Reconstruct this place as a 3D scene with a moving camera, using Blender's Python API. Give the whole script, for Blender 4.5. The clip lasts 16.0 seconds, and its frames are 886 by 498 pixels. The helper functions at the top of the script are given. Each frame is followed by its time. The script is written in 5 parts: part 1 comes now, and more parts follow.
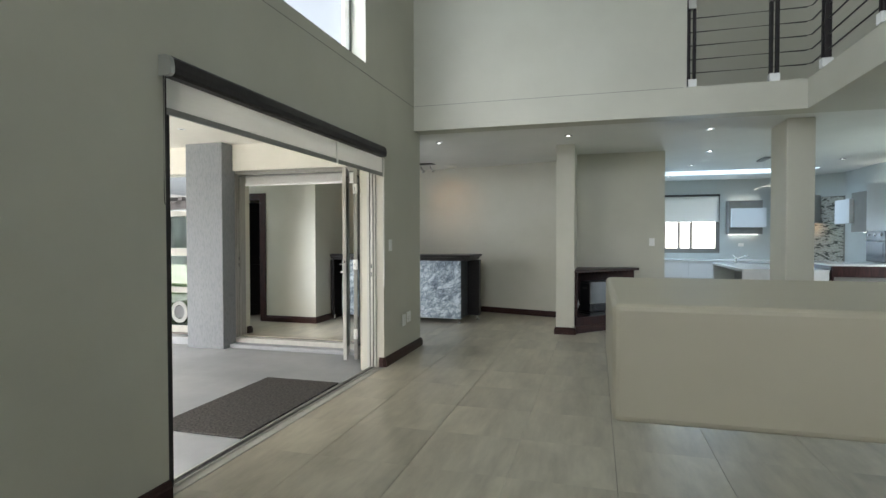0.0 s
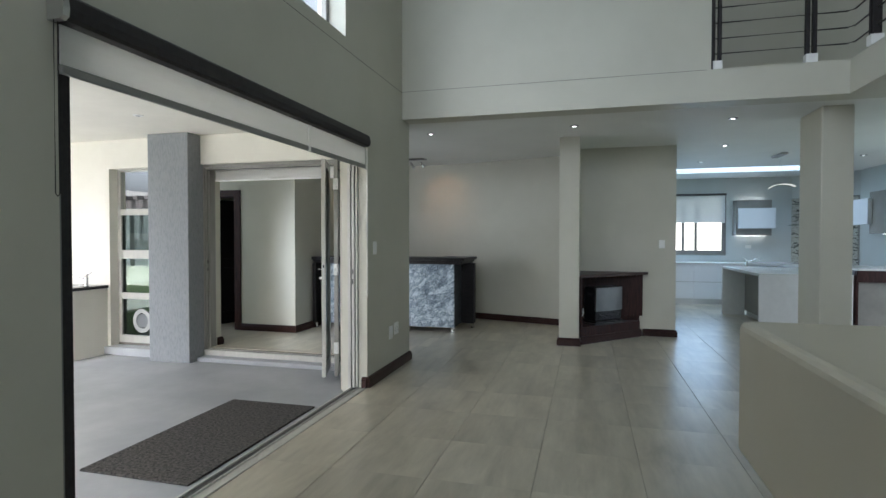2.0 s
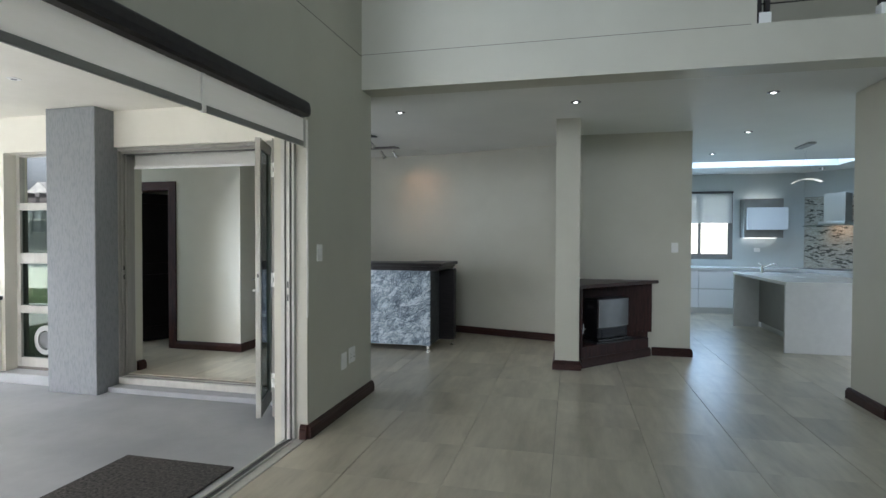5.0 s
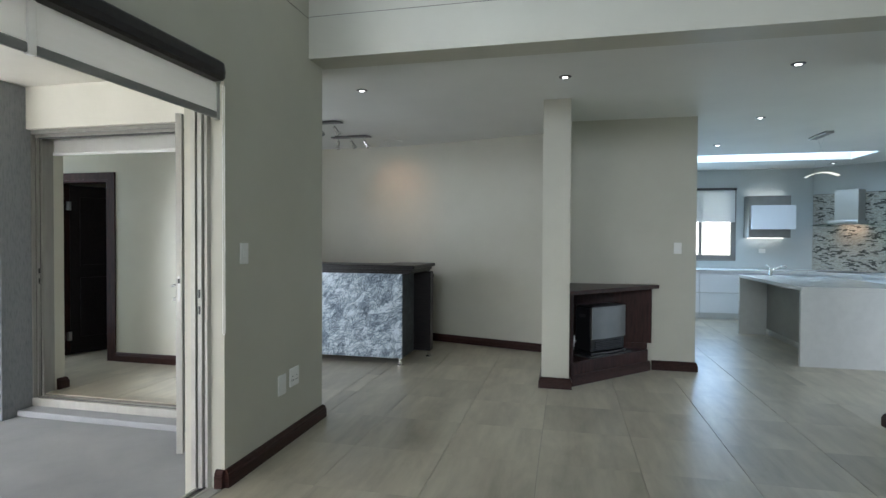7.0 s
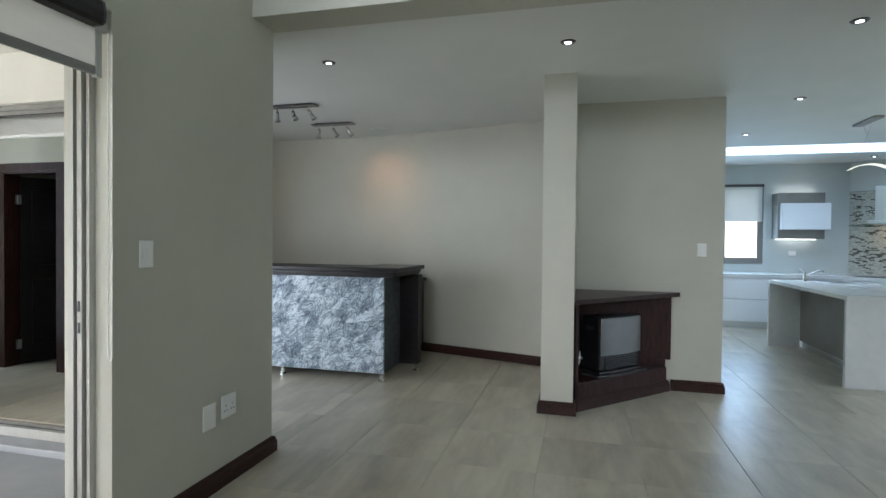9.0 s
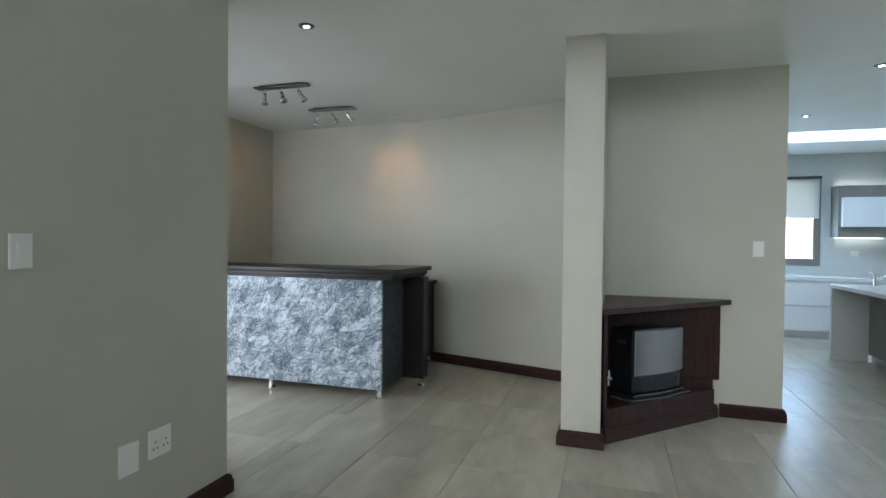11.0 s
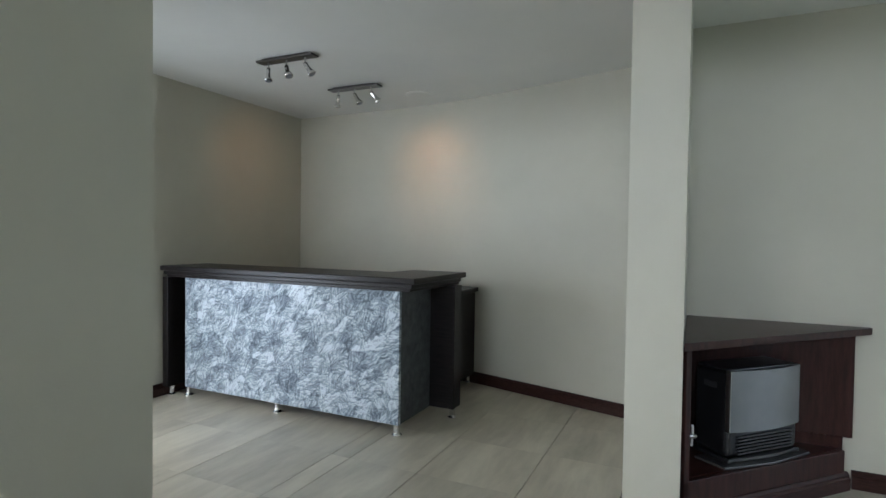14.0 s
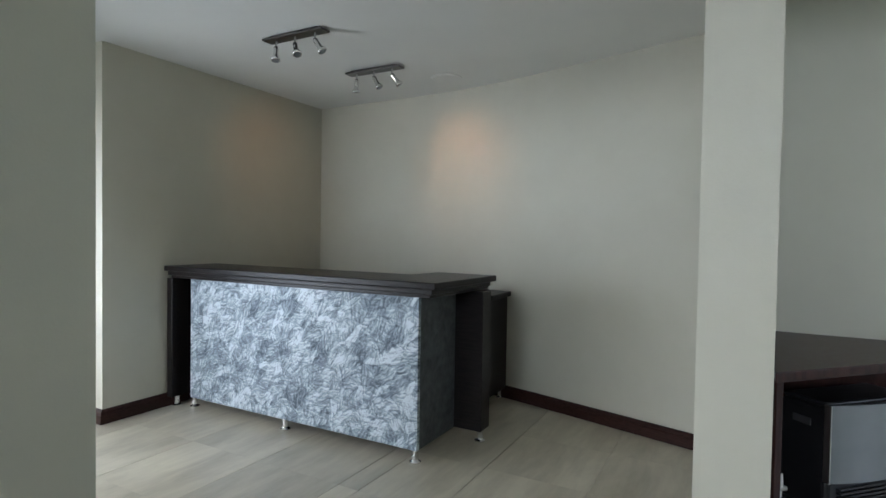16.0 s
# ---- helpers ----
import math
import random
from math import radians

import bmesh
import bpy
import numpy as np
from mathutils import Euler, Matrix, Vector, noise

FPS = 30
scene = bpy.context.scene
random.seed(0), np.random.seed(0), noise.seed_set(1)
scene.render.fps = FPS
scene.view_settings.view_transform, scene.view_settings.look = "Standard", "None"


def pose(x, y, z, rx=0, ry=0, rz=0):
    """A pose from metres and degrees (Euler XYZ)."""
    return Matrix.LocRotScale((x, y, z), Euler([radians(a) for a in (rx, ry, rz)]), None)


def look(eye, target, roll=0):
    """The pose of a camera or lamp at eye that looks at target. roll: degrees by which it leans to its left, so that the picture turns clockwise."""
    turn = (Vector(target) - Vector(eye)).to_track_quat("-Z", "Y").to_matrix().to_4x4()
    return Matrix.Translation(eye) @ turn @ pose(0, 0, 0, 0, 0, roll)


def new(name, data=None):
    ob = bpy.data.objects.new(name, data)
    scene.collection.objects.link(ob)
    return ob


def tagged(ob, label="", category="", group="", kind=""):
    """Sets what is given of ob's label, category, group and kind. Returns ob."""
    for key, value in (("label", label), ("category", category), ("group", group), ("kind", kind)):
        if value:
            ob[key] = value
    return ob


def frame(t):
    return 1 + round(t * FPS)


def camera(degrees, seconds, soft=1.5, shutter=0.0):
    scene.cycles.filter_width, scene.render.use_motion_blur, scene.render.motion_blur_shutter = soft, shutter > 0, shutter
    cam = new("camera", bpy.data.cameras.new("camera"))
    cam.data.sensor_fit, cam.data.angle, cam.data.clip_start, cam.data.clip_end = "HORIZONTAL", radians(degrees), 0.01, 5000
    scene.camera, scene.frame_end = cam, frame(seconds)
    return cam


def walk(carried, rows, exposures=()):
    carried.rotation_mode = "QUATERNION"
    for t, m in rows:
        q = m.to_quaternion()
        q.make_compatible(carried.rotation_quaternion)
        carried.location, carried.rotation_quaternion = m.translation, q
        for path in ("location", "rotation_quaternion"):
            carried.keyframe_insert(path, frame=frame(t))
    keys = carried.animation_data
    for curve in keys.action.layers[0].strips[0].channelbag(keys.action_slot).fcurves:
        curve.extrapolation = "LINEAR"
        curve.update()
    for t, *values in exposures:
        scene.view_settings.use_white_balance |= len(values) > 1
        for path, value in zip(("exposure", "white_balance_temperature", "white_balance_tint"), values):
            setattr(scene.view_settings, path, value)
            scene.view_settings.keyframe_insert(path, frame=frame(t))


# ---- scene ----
cam = camera(78.7, 16.0)
PATH = [
    (0, (0.096, -0.011, 1.368), (-0.45, 1.913, 1.326), -0.1),
    (0.5, (0.076, 0.16, 1.368), (-0.462, 2.086, 1.326), -0.1),
    (1, (0.014, 0.341, 1.376), (-0.515, 2.269, 1.335), -0.1),
    (1.5, (-0.052, 0.509, 1.378), (-0.574, 2.439, 1.338), -0.0),
    (2, (-0.105, 0.677, 1.383), (-0.62, 2.609, 1.342), 0.0),
    (2.5, (-0.167, 0.853, 1.396), (-0.672, 2.788, 1.353), 0.1),
    (3, (-0.205, 1.041, 1.381), (-0.7, 2.978, 1.339), 0.1),
    (3.5, (-0.24, 1.249, 1.402), (-0.729, 3.188, 1.36), 0.1),
    (6, (-0.292, 2.291, 1.385), (-0.74, 4.24, 1.35), 0.2),
    (6.5, (-0.256, 2.482, 1.388), (-0.702, 4.431, 1.353), 0.2),
    (7, (-0.234, 2.677, 1.376), (-0.679, 4.627, 1.34), 0.3),
    (7.5, (-0.221, 2.872, 1.376), (-0.669, 4.821, 1.342), 0.4),
    (8, (-0.211, 3.062, 1.364), (-0.665, 5.009, 1.33), 0.4),
    (8.5, (-0.178, 3.255, 1.369), (-0.65, 5.199, 1.334), 0.5),
    (11, (-0.132, 4.154, 1.343), (-0.735, 6.06, 1.308), 0.6),
    (11.5, (-0.148, 4.338, 1.358), (-0.782, 6.235, 1.32), 0.7),
    (12, (-0.162, 4.512, 1.345), (-0.825, 6.399, 1.307), 0.8),
    (12.5, (-0.159, 4.66, 1.348), (-0.853, 6.535, 1.308), 0.8),
    (13, (-0.129, 4.799, 1.367), (-0.875, 6.654, 1.319), 0.7),
    (13.5, (-0.178, 4.911, 1.37), (-0.955, 6.753, 1.32), 0.8),
    (14, (-0.168, 5.088, 1.378), (-1.009, 6.902, 1.328), 0.8),
    (14.5, (-0.217, 5.195, 1.378), (-1.078, 7.0, 1.328), 0.8),
    (15, (-0.267, 5.311, 1.372), (-1.148, 7.106, 1.323), 0.8),
    (15.5, (-0.266, 5.456, 1.369), (-1.196, 7.227, 1.321), 0.8),
    (16, (-0.322, 5.559, 1.365), (-1.281, 7.314, 1.313), 0.9),
]
walk(cam, [(t, look(eye, target, roll)) for t, eye, target, roll in PATH], exposures=[(0.0, 1.31, 6150, 12), (1.5, 1.15, 5850, 12), (3.0, 0.90, 5760, 12), (4.5, 0.98, 5780, 12), (6.0, 1.18, 5800, 12), (8.5, 1.36, 5800, 12), (11.0, 1.48, 5800, 12), (16.0, 1.54, 5760, 12)])

# ---- world, sun and daylight ----
world = bpy.data.worlds.new("sky")
scene.world = world
world.use_nodes = True
wn = world.node_tree.nodes
sky = wn.new("ShaderNodeTexSky")
sky.sky_type = "NISHITA"
sky.sun_disc = False
sky.sun_elevation = radians(40)
sky.sun_rotation = radians(180.7)
sky.air_density, sky.dust_density, sky.ozone_density = 0.8, 9.0, 0.2
wn["Background"].inputs["Strength"].default_value = 0.15
hazy = wn.new("ShaderNodeHueSaturation")
hazy.inputs["Saturation"].default_value, hazy.inputs["Value"].default_value = 0.22, 1.30
world.node_tree.links.new(sky.outputs["Color"], hazy.inputs["Color"])
world.node_tree.links.new(hazy.outputs["Color"], wn["Background"].inputs["Color"])

sun_data = bpy.data.lights.new("sun", "SUN")
sun_data.energy, sun_data.angle, sun_data.color = 5.0, radians(0.6), (1.0, 0.95, 0.86)
sun = new("sun", sun_data)
sun.matrix_world = look((-0.12, -9.9, 8.4), (0, 0, 0))


def daylight(name, m, sx, sy, watts, colour=(0.86, 0.93, 1.0)):
    """Sky light in a window's opening; also the added fill lamps."""
    d = bpy.data.lights.new(name, "AREA")
    d.shape, d.size, d.size_y, d.energy, d.color = "RECTANGLE", sx, sy, watts, colour
    ob = new(name, d)
    ob.matrix_world = m
    return ob


daylight("daylight_south", look((0.2, -8.95, 3.8), (0.2, 4, 3.3)), 4.0, 2.6, 172, (0.87, 0.945, 1.0))
daylight("daylight_high_window", look((-2.18, 3.08, 4.0), (2, 3.08, 3.4)), 3.3, 1.8, 18, (0.72, 0.87, 1.0))
patio_light = daylight("daylight_patio_door", look((-4.15, 6.72, 1.05), (-1.35, 9.4, 0.85)), 0.9, 1.5, 7.5, (0.90, 0.96, 1.0))
patio_light.data.spread = radians(140)
# Fill lamp in a side left open; no glazing is known there.
daylight("fill_west_room", look((-6.0, 7.1, 1.25), (-3.5, 7.4, 1.2)), 0.9, 2.1, 2.0, (0.72, 0.88, 1.0))
daylight("daylight_skylight", look((2.8, 12.0, 3.0), (2.8, 12.0, 0)), 2.4, 0.7, 10, (0.52, 0.76, 1.0))
daylight("daylight_kitchen_window", look((2.2, 13.45, 1.4), (2.2, 9, 1.2)), 1.1, 0.6, 7, (0.52, 0.76, 1.0))
# Fill lamp; no window known here, the wall's opening is added for it.
daylight("fill_kitchen_east", look((4.88, 8.22, 1.45), (2.0, 9.0, 0.9)), 2.3, 1.8, 9, (0.74, 0.88, 1.0))

# ---- materials ----
def mat(name, colour, rough=0.5, metal=0.0, spec=0.5):
    m = bpy.data.materials.new(name)
    m.use_nodes = True
    b = m.node_tree.nodes["Principled BSDF"]
    b.inputs["Base Color"].default_value = (*colour, 1)
    b.inputs["Roughness"].default_value = rough
    b.inputs["Metallic"].default_value = metal
    b.inputs["Specular IOR Level"].default_value = spec
    return m


def node(m, kind, **values):
    n = m.node_tree.nodes.new(kind)
    for key, value in values.items():
        n.inputs[key].default_value = value
    return n


def link(m, a, b):
    m.node_tree.links.new(a, b)


def coords(m, scale=(1, 1, 1)):
    """Object-space metres, scaled."""
    t = node(m, "ShaderNodeNewGeometry")
    mp = node(m, "ShaderNodeMapping")
    mp.inputs["Scale"].default_value = scale
    link(m, t.outputs["Position"], mp.inputs["Vector"])
    return mp.outputs["Vector"]


def mottled(m, c1, c2, scale=2.0, detail=6.0, stretch=(1, 1, 1), rough=(0.4, 0.6), bump=0.0, bump_scale=60.0, lo=0.35, hi=0.65):
    """Two tones by noise, a fine relief and an uneven gloss."""
    b = m.node_tree.nodes["Principled BSDF"]
    v = coords(m, stretch)
    n = node(m, "ShaderNodeTexNoise", Scale=scale, Detail=detail, Roughness=0.6)
    link(m, v, n.inputs["Vector"])
    r = node(m, "ShaderNodeMapRange")
    r.inputs["From Min"].default_value, r.inputs["From Max"].default_value = lo, hi
    link(m, n.outputs["Fac"], r.inputs["Value"])
    mix = node(m, "ShaderNodeMix")
    mix.data_type = "RGBA"
    mix.inputs["A"].default_value, mix.inputs["B"].default_value = (*c1, 1), (*c2, 1)
    link(m, r.outputs["Result"], mix.inputs["Factor"])
    link(m, mix.outputs["Result"], b.inputs["Base Color"])
    rr = node(m, "ShaderNodeMapRange")
    rr.inputs["To Min"].default_value, rr.inputs["To Max"].default_value = rough
    link(m, n.outputs["Fac"], rr.inputs["Value"])
    link(m, rr.outputs["Result"], b.inputs["Roughness"])
    if bump:
        f = node(m, "ShaderNodeTexNoise", Scale=bump_scale, Detail=4.0)
        link(m, v, f.inputs["Vector"])
        bp = node(m, "ShaderNodeBump", Strength=bump, Distance=0.004)
        link(m, f.outputs["Fac"], bp.inputs["Height"])
        link(m, bp.outputs["Normal"], b.inputs["Normal"])
    return m


PAINT = mottled(mat("greige wall paint", (0.55, 0.53, 0.46)), (0.518, 0.502, 0.416), (0.558, 0.542, 0.454), 1.3, 5, rough=(0.45, 0.6), bump=0.12, bump_scale=90)
# Wall paint with much of the kitchen's cool daylight put into its colour.
COOL_LIT_PAINT = mottled(mat("wall paint with cool daylight in it", (0.5, 0.52, 0.5)), (0.485, 0.515, 0.50), (0.525, 0.555, 0.54), 1.3, 5, rough=(0.45, 0.6), bump=0.12, bump_scale=90)
CEILING = mottled(mat("ceiling paint", (0.66, 0.65, 0.6)), (0.69, 0.685, 0.64), (0.74, 0.735, 0.69), 0.9, 4, rough=(0.6, 0.75), bump=0.06, bump_scale=70)
CREAM = mottled(mat("cream outside paint", (0.72, 0.68, 0.56)), (0.74, 0.71, 0.62), (0.80, 0.77, 0.68), 1.6, 6, rough=(0.6, 0.8), bump=0.25, bump_scale=45)
SLAB_PAINT = mottled(mat("smooth beige plaster", (0.55, 0.53, 0.45)), (0.46, 0.415, 0.31), (0.50, 0.455, 0.35), 2.2, 4, rough=(0.4, 0.55), bump=0.05, bump_scale=40)
PILLAR = mottled(mat("combed grey plaster", (0.3, 0.3, 0.3)), (0.25, 0.26, 0.27), (0.165, 0.175, 0.19), 5.0, 6, stretch=(14, 14, 3.2), rough=(0.65, 0.85), bump=0.8, bump_scale=8, lo=0.46, hi=0.78)
SCREED = mottled(mat("grey patio screed", (0.3, 0.3, 0.3)), (0.29, 0.30, 0.31), (0.42, 0.43, 0.435), 1.1, 8, rough=(0.35, 0.55), bump=0.08, bump_scale=30)
GROUT = mat("dark grout", (0.17, 0.157, 0.135), 0.8)
# Same silver plaster, dark because the end panel's shade is put into its colour.
SHADED_PLASTER = mottled(mat("silver plaster darkened by shade", (0.05, 0.055, 0.055)), (0.035, 0.040, 0.045), (0.095, 0.105, 0.115), 14, 7, rough=(0.5, 0.7), bump=0.6, bump_scale=30)
# Champagne aluminium copy; the shade on these frames is put into its colour.
ALU_SHADED = mottled(mat("shaded champagne aluminium", (0.3, 0.29, 0.26), 0.4, 0.2), (0.27, 0.26, 0.235), (0.32, 0.31, 0.28), 3, 4, stretch=(6, 6, 1), rough=(0.35, 0.5))
# White pet door plastic with its dimming behind the glass put into the colour.
DIMMED_PLASTIC = mat("white plastic dimmed by reflection", (0.42, 0.42, 0.41), 0.35)
WENGE = mottled(mat("dark wenge wood", (0.03, 0.022, 0.02)), (0.007, 0.006, 0.006), (0.018, 0.014, 0.013), 6, 8, stretch=(1.2, 14, 14), rough=(0.28, 0.42), bump=0.1, bump_scale=60)
MAHOGANY = mottled(mat("dark mahogany stained wood", (0.06, 0.03, 0.025)), (0.020, 0.0075, 0.006), (0.050, 0.018, 0.014), 5, 8, stretch=(9, 9, 1.2), rough=(0.25, 0.4), bump=0.08, bump_scale=70)
SKIRTING = mottled(mat("mahogany stained skirting", (0.05, 0.027, 0.022)), (0.022, 0.009, 0.007), (0.048, 0.020, 0.016), 7, 7, stretch=(3, 3, 20), rough=(0.28, 0.42))
ALU = mottled(mat("champagne aluminium", (0.5, 0.49, 0.45), 0.4, 0.2), (0.47, 0.46, 0.42), (0.53, 0.52, 0.47), 3, 4, stretch=(6, 6, 1), rough=(0.35, 0.5))
ALU_DARK = mat("grey aluminium", (0.22, 0.215, 0.2), 0.4, 0.5)
WHITE = mat("white gloss lacquer", (0.74, 0.75, 0.76), 0.18)
WHITE_PLASTIC = mat("white plastic", (0.86, 0.855, 0.82), 0.32)
COUNTER = mottled(mat("white quartz worktop", (0.7, 0.7, 0.7)), (0.66, 0.66, 0.64), (0.70, 0.70, 0.68), 12, 4, rough=(0.12, 0.25))
GREY_BOARD = mottled(mat("grey laminate", (0.2, 0.19, 0.17)), (0.19, 0.18, 0.16), (0.23, 0.22, 0.195), 4, 5, rough=(0.35, 0.5))
CHROME = mat("chrome", (0.75, 0.75, 0.74), 0.12, 1.0)
GREY_WHITE = mottled(mat("grey-white laminate", (0.5, 0.5, 0.48)), (0.47, 0.475, 0.46), (0.52, 0.525, 0.51), 3, 4, rough=(0.3, 0.42))
STEEL = mat("brushed steel", (0.55, 0.55, 0.54), 0.3, 1.0)
GUNMETAL = mat("black nickel", (0.10, 0.095, 0.09), 0.28, 0.9)
BLACK = mat("black plastic", (0.012, 0.012, 0.013), 0.3)
CHARCOAL = mottled(mat("charcoal powder coat", (0.035, 0.03, 0.03)), (0.026, 0.022, 0.022), (0.036, 0.031, 0.030), 30, 3, rough=(0.4, 0.55))
FABRIC = mottled(mat("white screen fabric", (0.66, 0.64, 0.6)), (0.86, 0.85, 0.81), (0.90, 0.89, 0.86), 5, 3, stretch=(3, 1, 12), rough=(0.7, 0.85), bump=0.2, bump_scale=400)
fb = FABRIC.node_tree.nodes["Principled BSDF"]
ft = node(FABRIC, "ShaderNodeBsdfTranslucent")
ft.inputs["Color"].default_value = (0.92, 0.91, 0.88, 1)
fm = node(FABRIC, "ShaderNodeMixShader", Fac=0.5)
link(FABRIC, fb.outputs["BSDF"], fm.inputs[1])
link(FABRIC, ft.outputs["BSDF"], fm.inputs[2])
link(FABRIC, fm.outputs["Shader"], FABRIC.node_tree.nodes["Material Output"].inputs["Surface"])
JOINT = mat("shaded plaster joint", (0.20, 0.195, 0.165), 0.8)
RAIL_GREY = mat("grey blind rail", (0.26, 0.25, 0.235), 0.4, 0.3)
MAT_FIBRE = mottled(mat("dark coir matting", (0.02, 0.019, 0.018)), (0.006, 0.0055, 0.005), (0.095, 0.086, 0.076), 48, 5, rough=(0.9, 1.0), bump=1.0, bump_scale=110)
SILVER = mottled(mat("silver heater panel", (0.36, 0.37, 0.38), 0.35, 0.6), (0.22, 0.23, 0.24), (0.27, 0.28, 0.29), 3, 3, rough=(0.3, 0.4))
for dark in (WENGE, MAHOGANY, SKIRTING, CHARCOAL):
    dark.node_tree.nodes["Principled BSDF"].inputs["Specular IOR Level"].default_value = 0.22
PEWTER = mottled(mat("pewter fascia", (0.10, 0.10, 0.10)), (0.05, 0.05, 0.05), (0.07, 0.07, 0.07), 3, 3, rough=(0.3, 0.4))


def glass(name, tint=(0.96, 0.98, 0.97)):
    m = mat(name, tint, 0.0)
    nt = m.node_tree
    nt.nodes.remove(nt.nodes["Principled BSDF"])
    clear = node(m, "ShaderNodeBsdfTransparent")
    clear.inputs["Color"].default_value = (*tint, 1)
    gloss = node(m, "ShaderNodeBsdfGlossy", Roughness=0.0)
    face = node(m, "ShaderNodeLayerWeight", Blend=0.5)
    steep = node(m, "ShaderNodeMath")
    steep.operation = "POWER"
    steep.inputs[1].default_value = 5.0
    link(m, face.outputs["Facing"], steep.inputs[0])
    fres = node(m, "ShaderNodeMath")
    fres.operation = "MULTIPLY_ADD"
    fres.inputs[1].default_value, fres.inputs[2].default_value = 0.85, 0.035
    link(m, steep.outputs["Value"], fres.inputs[0])
    mix = node(m, "ShaderNodeMixShader")
    link(m, fres.outputs["Value"], mix.inputs["Fac"])
    link(m, clear.outputs["BSDF"], mix.inputs[1])
    link(m, gloss.outputs["BSDF"], mix.inputs[2])
    link(m, mix.outputs["Shader"], nt.nodes["Material Output"].inputs["Surface"])
    return m


GLASS = glass("clear glass")
GLASS_GREEN = glass("greenish glass", (0.62, 0.74, 0.70))
# Dark green tint stands for what the folded panes reflect at grazing angles.
GLASS_DARK = glass("glass darkened for reflections", (0.17, 0.23, 0.21))
GLASS_GREY = glass("grey-green tinted glass", (0.40, 0.44, 0.42))


def glow(name, colour, strength):
    m = mat(name, (0.8, 0.8, 0.8), 0.5)
    b = m.node_tree.nodes["Principled BSDF"]
    b.inputs["Emission Color"].default_value = (*colour, 1)
    b.inputs["Emission Strength"].default_value = strength
    return m


LED = glow("lit lamp lens", (1.0, 0.97, 0.9), 3.0)
LED_STRIP = glow("lit cabinet strip", (1.0, 0.97, 0.86), 1.5)
PENDANT_GLOW = glow("lit pendant shade", (1.0, 0.93, 0.72), 0.35)
SKY_PANEL = glow("skylight diffuser", (0.80, 0.90, 1.0), 0.9)


def tile_material():
    m = mat("grey-beige porcelain", (0.33, 0.31, 0.26), 0.3)
    b = m.node_tree.nodes["Principled BSDF"]
    info = node(m, "ShaderNodeObjectInfo")
    pos = node(m, "ShaderNodeNewGeometry")
    off = node(m, "ShaderNodeVectorMath")
    off.operation = "MULTIPLY_ADD"
    comb = node(m, "ShaderNodeCombineXYZ")
    for k in "XYZ":
        link(m, info.outputs["Random"], comb.inputs[k])
    off.inputs[1].default_value = (37, 53, 11)
    link(m, comb.outputs["Vector"], off.inputs[0])
    link(m, pos.outputs["Position"], off.inputs[2])
    mp = node(m, "ShaderNodeMapping")
    mp.inputs["Scale"].default_value = (3.2, 0.9, 1)
    link(m, off.outputs["Vector"], mp.inputs["Vector"])
    n = node(m, "ShaderNodeTexNoise", Scale=1.5, Detail=6.0, Roughness=0.6, Distortion=0.3)
    link(m, mp.outputs["Vector"], n.inputs["Vector"])
    fine_map = node(m, "ShaderNodeMapping")
    fine_map.inputs["Scale"].default_value = (15.0, 1.6, 1)
    link(m, off.outputs["Vector"], fine_map.inputs["Vector"])
    fine = node(m, "ShaderNodeTexNoise", Scale=1.3, Detail=5.0, Roughness=0.6)
    link(m, fine_map.outputs["Vector"], fine.inputs["Vector"])
    streak = node(m, "ShaderNodeMath")
    streak.operation = "MULTIPLY_ADD"
    streak.inputs[1].default_value = 0.28
    link(m, fine.outputs["Fac"], streak.inputs[0])
    link(m, n.outputs["Fac"], streak.inputs[2])
    ramp = node(m, "ShaderNodeMapRange")
    ramp.inputs["From Min"].default_value, ramp.inputs["From Max"].default_value = 0.41, 0.84
    link(m, streak.outputs["Value"], ramp.inputs["Value"])
    mix = node(m, "ShaderNodeMix")
    mix.data_type = "RGBA"
    mix.inputs["A"].default_value, mix.inputs["B"].default_value = (0.322, 0.288, 0.220, 1), (0.545, 0.500, 0.392, 1)
    link(m, ramp.outputs["Result"], mix.inputs["Factor"])
    hsv = node(m, "ShaderNodeHueSaturation")
    vr = node(m, "ShaderNodeMapRange")
    vr.inputs["To Min"].default_value, vr.inputs["To Max"].default_value = 0.92, 1.08
    link(m, info.outputs["Random"], vr.inputs["Value"])
    link(m, vr.outputs["Result"], hsv.inputs["Value"])
    link(m, mix.outputs["Result"], hsv.inputs["Color"])
    link(m, hsv.outputs["Color"], b.inputs["Base Color"])
    r = node(m, "ShaderNodeMapRange")
    r.inputs["To Min"].default_value, r.inputs["To Max"].default_value = 0.24, 0.40
    link(m, n.outputs["Fac"], r.inputs["Value"])
    link(m, r.outputs["Result"], b.inputs["Roughness"])
    return m


